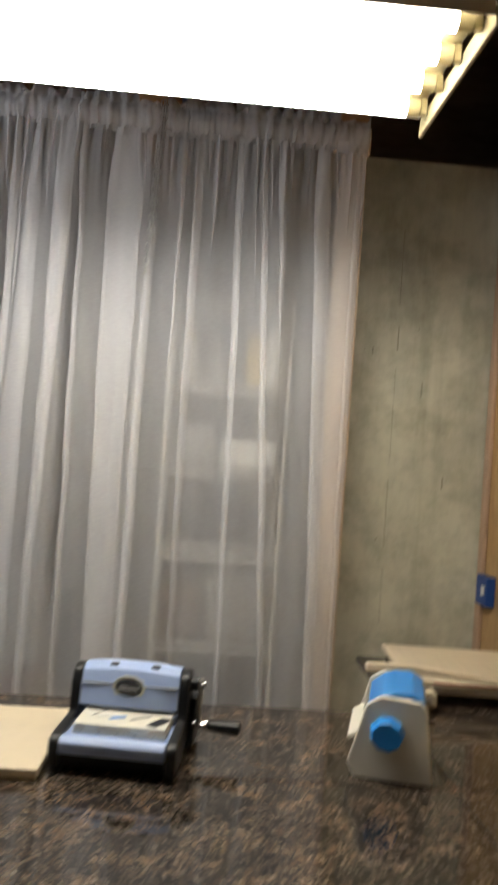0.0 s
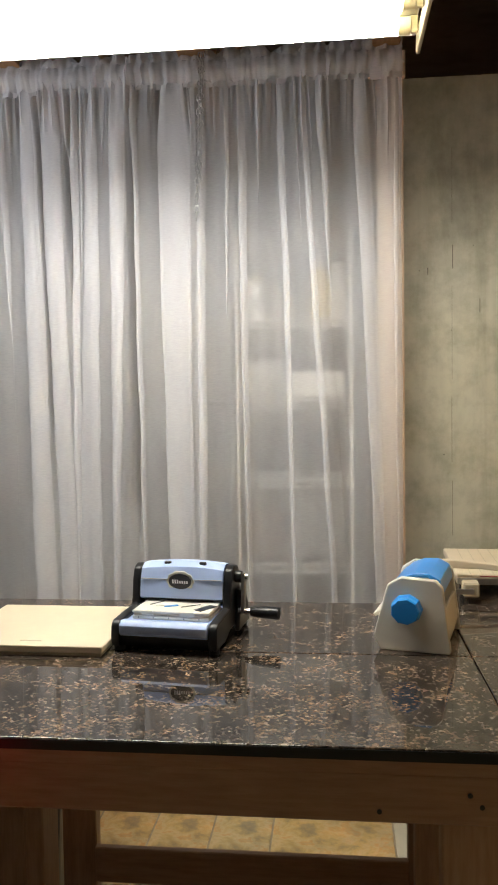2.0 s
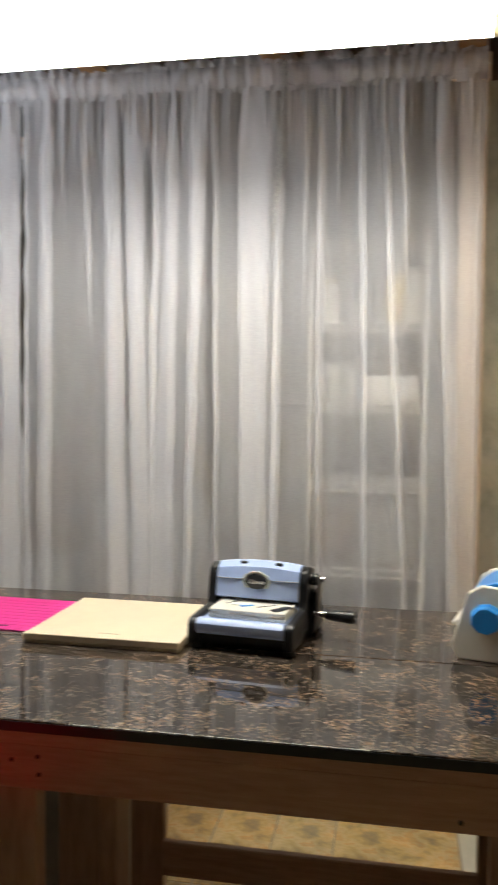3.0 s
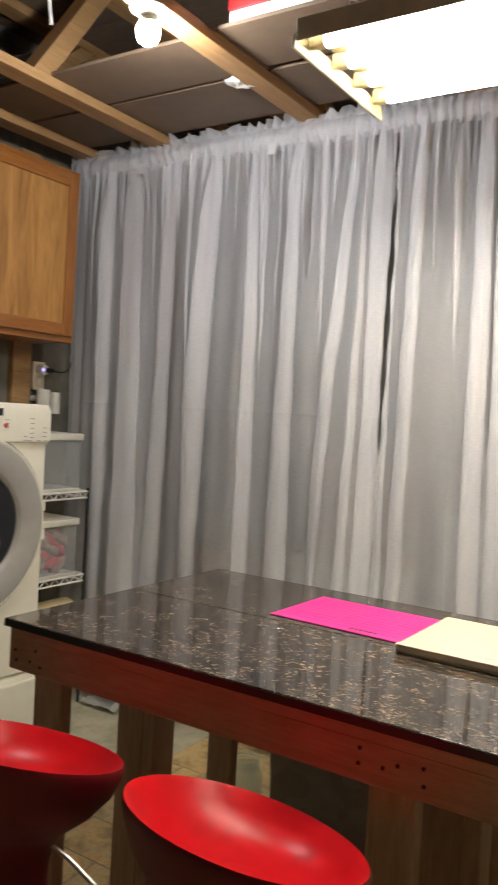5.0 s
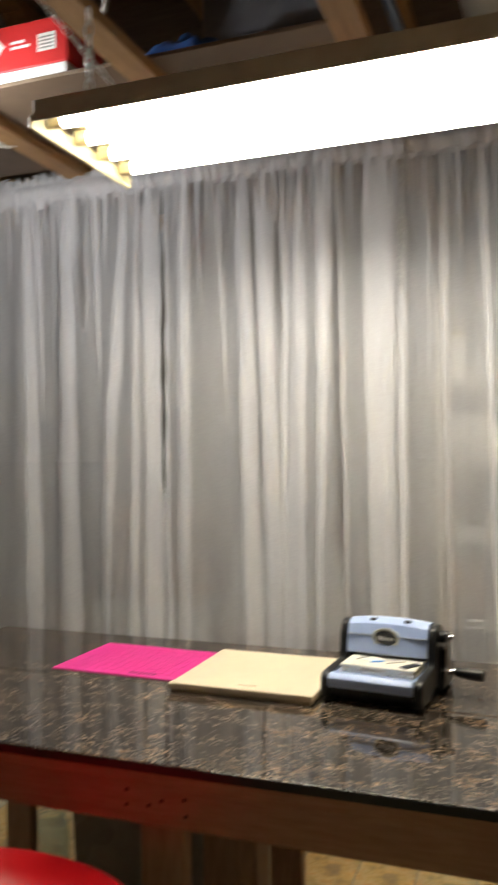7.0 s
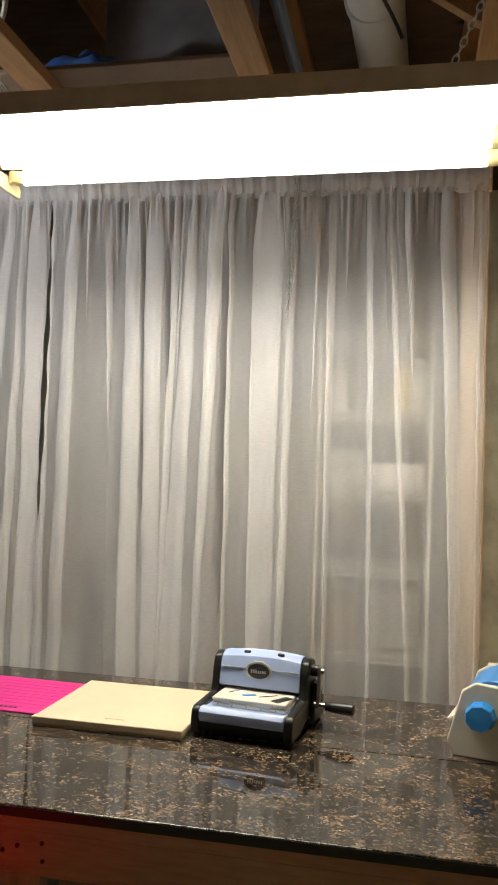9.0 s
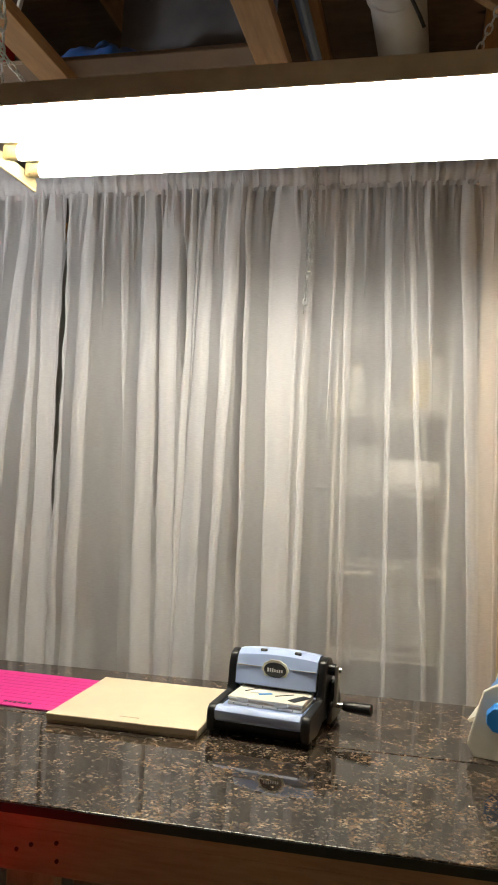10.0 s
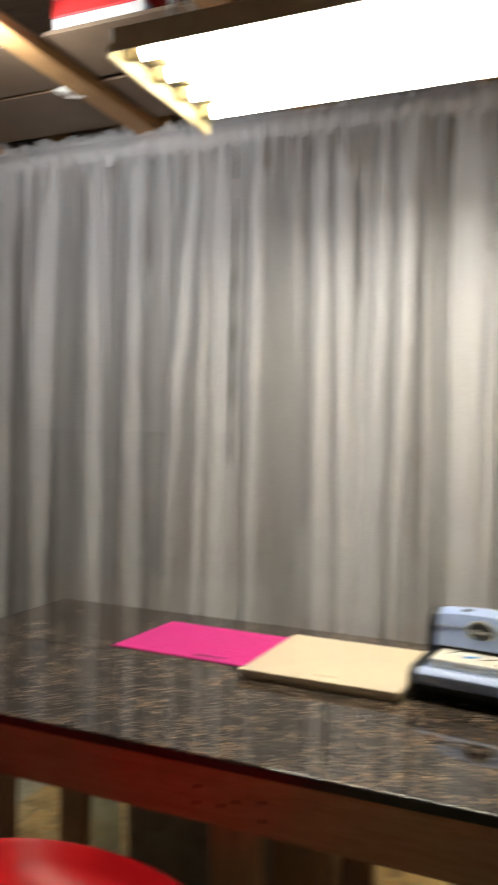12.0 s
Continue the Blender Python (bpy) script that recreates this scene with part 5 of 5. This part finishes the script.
# ---------------------------------------------------------------- stored overhead
rb = thing("red_shoebox", "red card box with a white lower band, on the hardboard", "box", at=(0.665, 3.16, 2.6435))
part("lid", B((-0.165, -0.10, 0.034), (0.165, 0.12, 0.178), 0.003), RED_BOX, rb)
part("base", B((-0.160, -0.096, 0.0), (0.160, 0.116, 0.0335), 0.002), WHITE_CARD, rb, "white lower band")
part("arrow_mark", prism(bmesh.new(), [(-0.150, 0.085), (-0.09, 0.085), (-0.065, 0.112), (-0.09, 0.14), (-0.150, 0.14)], "y", -0.1022, -0.1004), WHITE_CARD, rb, "white arrow-shaped mark", False)
part("label", B((0.06, -0.1022, 0.075), (0.125, -0.1004, 0.13)), PAPER, rb, "white printed label", False)
for k in range(4):
    part("printed_bar", B((0.066, -0.1032, 0.082 + k * 0.011), (0.118, -0.1023, 0.087 + k * 0.011)), LABEL_GREY, rb, smooth=False)
for k, zz in enumerate((0.098, 0.115)):
    part("printed_bar", B((-0.04, -0.1022, zz), (0.03 - 0.02 * k, -0.1004, zz + 0.008)), WHITE_CARD, rb, smooth=False)


def draped(name, cx, cy, z0, sx, sy, h, mat, label, cat, seed):
    """A loose heap of sheet material."""
    bm = bmesh.new()
    n = 18
    g = []
    for i in range(n + 1):
        row = []
        for j in range(n + 1):
            u, v = i / n * 2 - 1, j / n * 2 - 1
            k = max(0.0, (1 - u * u) * (1 - v * v)) ** 0.5
            zz = z0 + h * k * (0.75 + 0.5 * noise.noise(Vector((u * 2.2, v * 2.2, seed)))) + 0.02 * k * noise.noise(Vector((u * 7, v * 7, seed)))
            row.append(bm.verts.new((cx + sx * u, cy + sy * v, zz)))
        g.append(row)
    for i in range(n):
        for j in range(n):
            bm.faces.new((g[i][j], g[i + 1][j], g[i + 1][j + 1], g[i][j + 1]))
    low = [bm.verts.new((v.co.x, v.co.y, z0 - 0.001)) for v in (g[0][0], g[n][0], g[n][n], g[0][n])]
    bm.faces.new(list(reversed(low)))
    return solid(name, bm, mat, label, cat, smooth=2)


draped("blue_tarp", 1.19, 3.22, 2.644, 0.15, 0.12, 0.11, TARP, "crumpled blue tarpaulin on the boards overhead", "tarpaulin", 2)
panel = thing("plastic_board", "flat smoked plastic board with pale edging, standing on the hardboard overhead", "board", at=(1.47, 3.335, 2.6435))
bm = bmesh.new()
film = []
for i in range(25):
    u = i / 24
    film.append([bm.verts.new((-0.31 + 0.51 * u, 0.010 * noise.noise(Vector((u * 3, w / 8 * 2.5, 2))) + 0.03 * w / 8, 0.42 * w / 8)) for w in range(9)])
for c, d in zip(film, film[1:]):
    for j in range(8):
        bm.faces.new((c[j], d[j], d[j + 1], c[j + 1]))
bmesh.ops.solidify(bm, geom=bm.faces[:], thickness=0.006)
part("sheet", bm, PANEL_DARK, panel, smooth=True)
part("edging", B((-0.30, -0.014, 0.028), (0.118, -0.007, 0.032), 0.001), LABEL_GREY, panel, "pale edging strip")
part("edging", B((0.114, -0.010, 0.0325), (0.118, -0.006, 0.30), 0.001), LABEL_GREY, panel, "pale edging strip")
draped("clear_wrap", 0.30, 3.52, 2.644, 0.1, 0.1, 0.06, FILM, "dark plastic bag on the boards overhead", "plastic sheet", 8)
draped("dark_bag", -0.62, 3.2, 2.644, 0.2, 0.16, 0.2, FILM, "dark plastic bag on the boards overhead", "plastic bag", 12)
grille = thing("wire_grille", "white coated wire panel lying on the boards overhead", "wire panel", at=(0.0, 3.262, 2.648))
for k in range(9):
    part("wire", cyl(bmesh.new(), (-0.19 + k * 0.045, -0.16, 0.0), (-0.19 + k * 0.045, 0.1, 0.03), 0.003, seg=6), WIRE_WHITE, grille)
for yy, zz in ((-0.16, 0.004), (-0.12, 0.014), (0.1, 0.034)):
    part("wire", cyl(bmesh.new(), (-0.2, yy, zz), (0.19, yy, zz), 0.005, seg=6), WIRE_WHITE, grille)
dct = thing("air_duct", "round galvanised air duct above the trusses", "duct", at=(2.02, 3.5, 2.86))
part("pipe", cyl(bmesh.new(), (0.0, -0.6, 0.06), (0.06, 1.4, 0.06), 0.085, seg=32), DUCT, dct)
for yy in (-0.2, 0.5):
    part("band", cyl(bmesh.new(), (0.012 + yy * 0.03, yy, 0.06), (0.0135 + yy * 0.03, yy + 0.03, 0.06), 0.088, seg=32), DUCT, dct)
solid("blue_pipe", tube(bmesh.new(), [(1.80, 2.2, 2.72), (1.80, 3.2, 2.72), (1.81, 4.6, 2.72)], 0.018, 12), plain("blue_grey_pipe", (0.10, 0.14, 0.22), 0.4), "thin blue-grey pipe along a truss", "pipe", smooth=True)
solid("white_cable", tube(bmesh.new(), curve_pts((0.93, 3.0, 3.05), (1.0, 3.0, 2.9), (1.02, 3.02, 2.82), (0.96, 3.02, 2.72), 14), 0.008, 8), WIRE_WHITE, "white cable hanging between trusses", "cable", smooth=True)
solid("white_cable", tube(bmesh.new(), curve_pts((-0.19, 2.9, 3.05), (-0.185, 2.92, 2.95), (-0.2, 2.95, 2.85), (-0.188, 2.96, 2.74), 14), 0.006, 8), WIRE_WHITE, "white cable hanging between trusses", "cable", smooth=True)
solid("black_cable", tube(bmesh.new(), curve_pts((1.76, 3.0, 2.98), (1.9, 2.95, 2.95), (2.05, 3.0, 2.8), (2.12, 3.05, 2.64), 16), 0.005, 8), CABLE, "slack black cable between trusses", "cable", smooth=True)

bm = bmesh.new()
bmesh.ops.create_icosphere(bm, subdivisions=4, radius=0.06, matrix=Matrix.Translation((0.36, 3.385, 2.612)) @ Matrix.Diagonal((1.2, 0.8, 0.3, 1)))
for v in bm.verts:
    v.co += Vector((noise.noise(v.co * 40), noise.noise(v.co * 40 + Vector((5, 0, 0))), noise.noise(v.co * 40 + Vector((0, 5, 0))))) * 0.014
solid("plastic_wrap", bm, PAPER, "crumpled white plastic wrap stuck between the boards", "plastic wrap", smooth=2)
bm = bmesh.new()
prism(bm, [(2.02, 2.90), (2.08, 2.93), (2.46, 2.66), (2.42, 2.615)], "y", 3.08, 3.118, 0.002)
solid("bridging_brace", bm, PINE, "slanting pine bridging piece between trusses", "wood brace")

# ---------------------------------------------------------------- floor tiles
grout = solid("tile_bed", B((0.06, 0.4, -0.0059), (2.96, 3.9, -0.0028)), GROUT, "grout bed of the stone tile floor", "floor", kind="structure")
shapes = {}
rng = random.Random(11)
ty = 0.404
while ty < 3.88:
    hgt = rng.choice((0.2, 0.3, 0.3))
    hgt = min(hgt, 3.895 - ty)
    tx = 0.064 - rng.choice((0.0, 0.1, 0.2))
    while tx < 2.94:
        wid = rng.choice((0.2, 0.3, 0.4))
        a, b = max(tx, 0.064), min(tx + wid, 2.955)
        if b - a > 0.04:
            key = (round(b - a, 3), round(hgt, 3))
            if key not in shapes:
                shapes[key] = mesh_of("tile", B((0.003, 0.003, -0.0028), (key[0] - 0.003, key[1] - 0.003, 0.0), 0.0012), TILE)
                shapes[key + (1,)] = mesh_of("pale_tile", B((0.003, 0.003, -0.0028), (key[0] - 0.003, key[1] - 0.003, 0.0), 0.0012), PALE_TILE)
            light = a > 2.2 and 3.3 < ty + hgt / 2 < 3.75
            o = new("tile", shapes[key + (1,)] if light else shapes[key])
            o.parent = grout
            o.location = (a, ty, 0.0)
        tx += wid
    ty += hgt
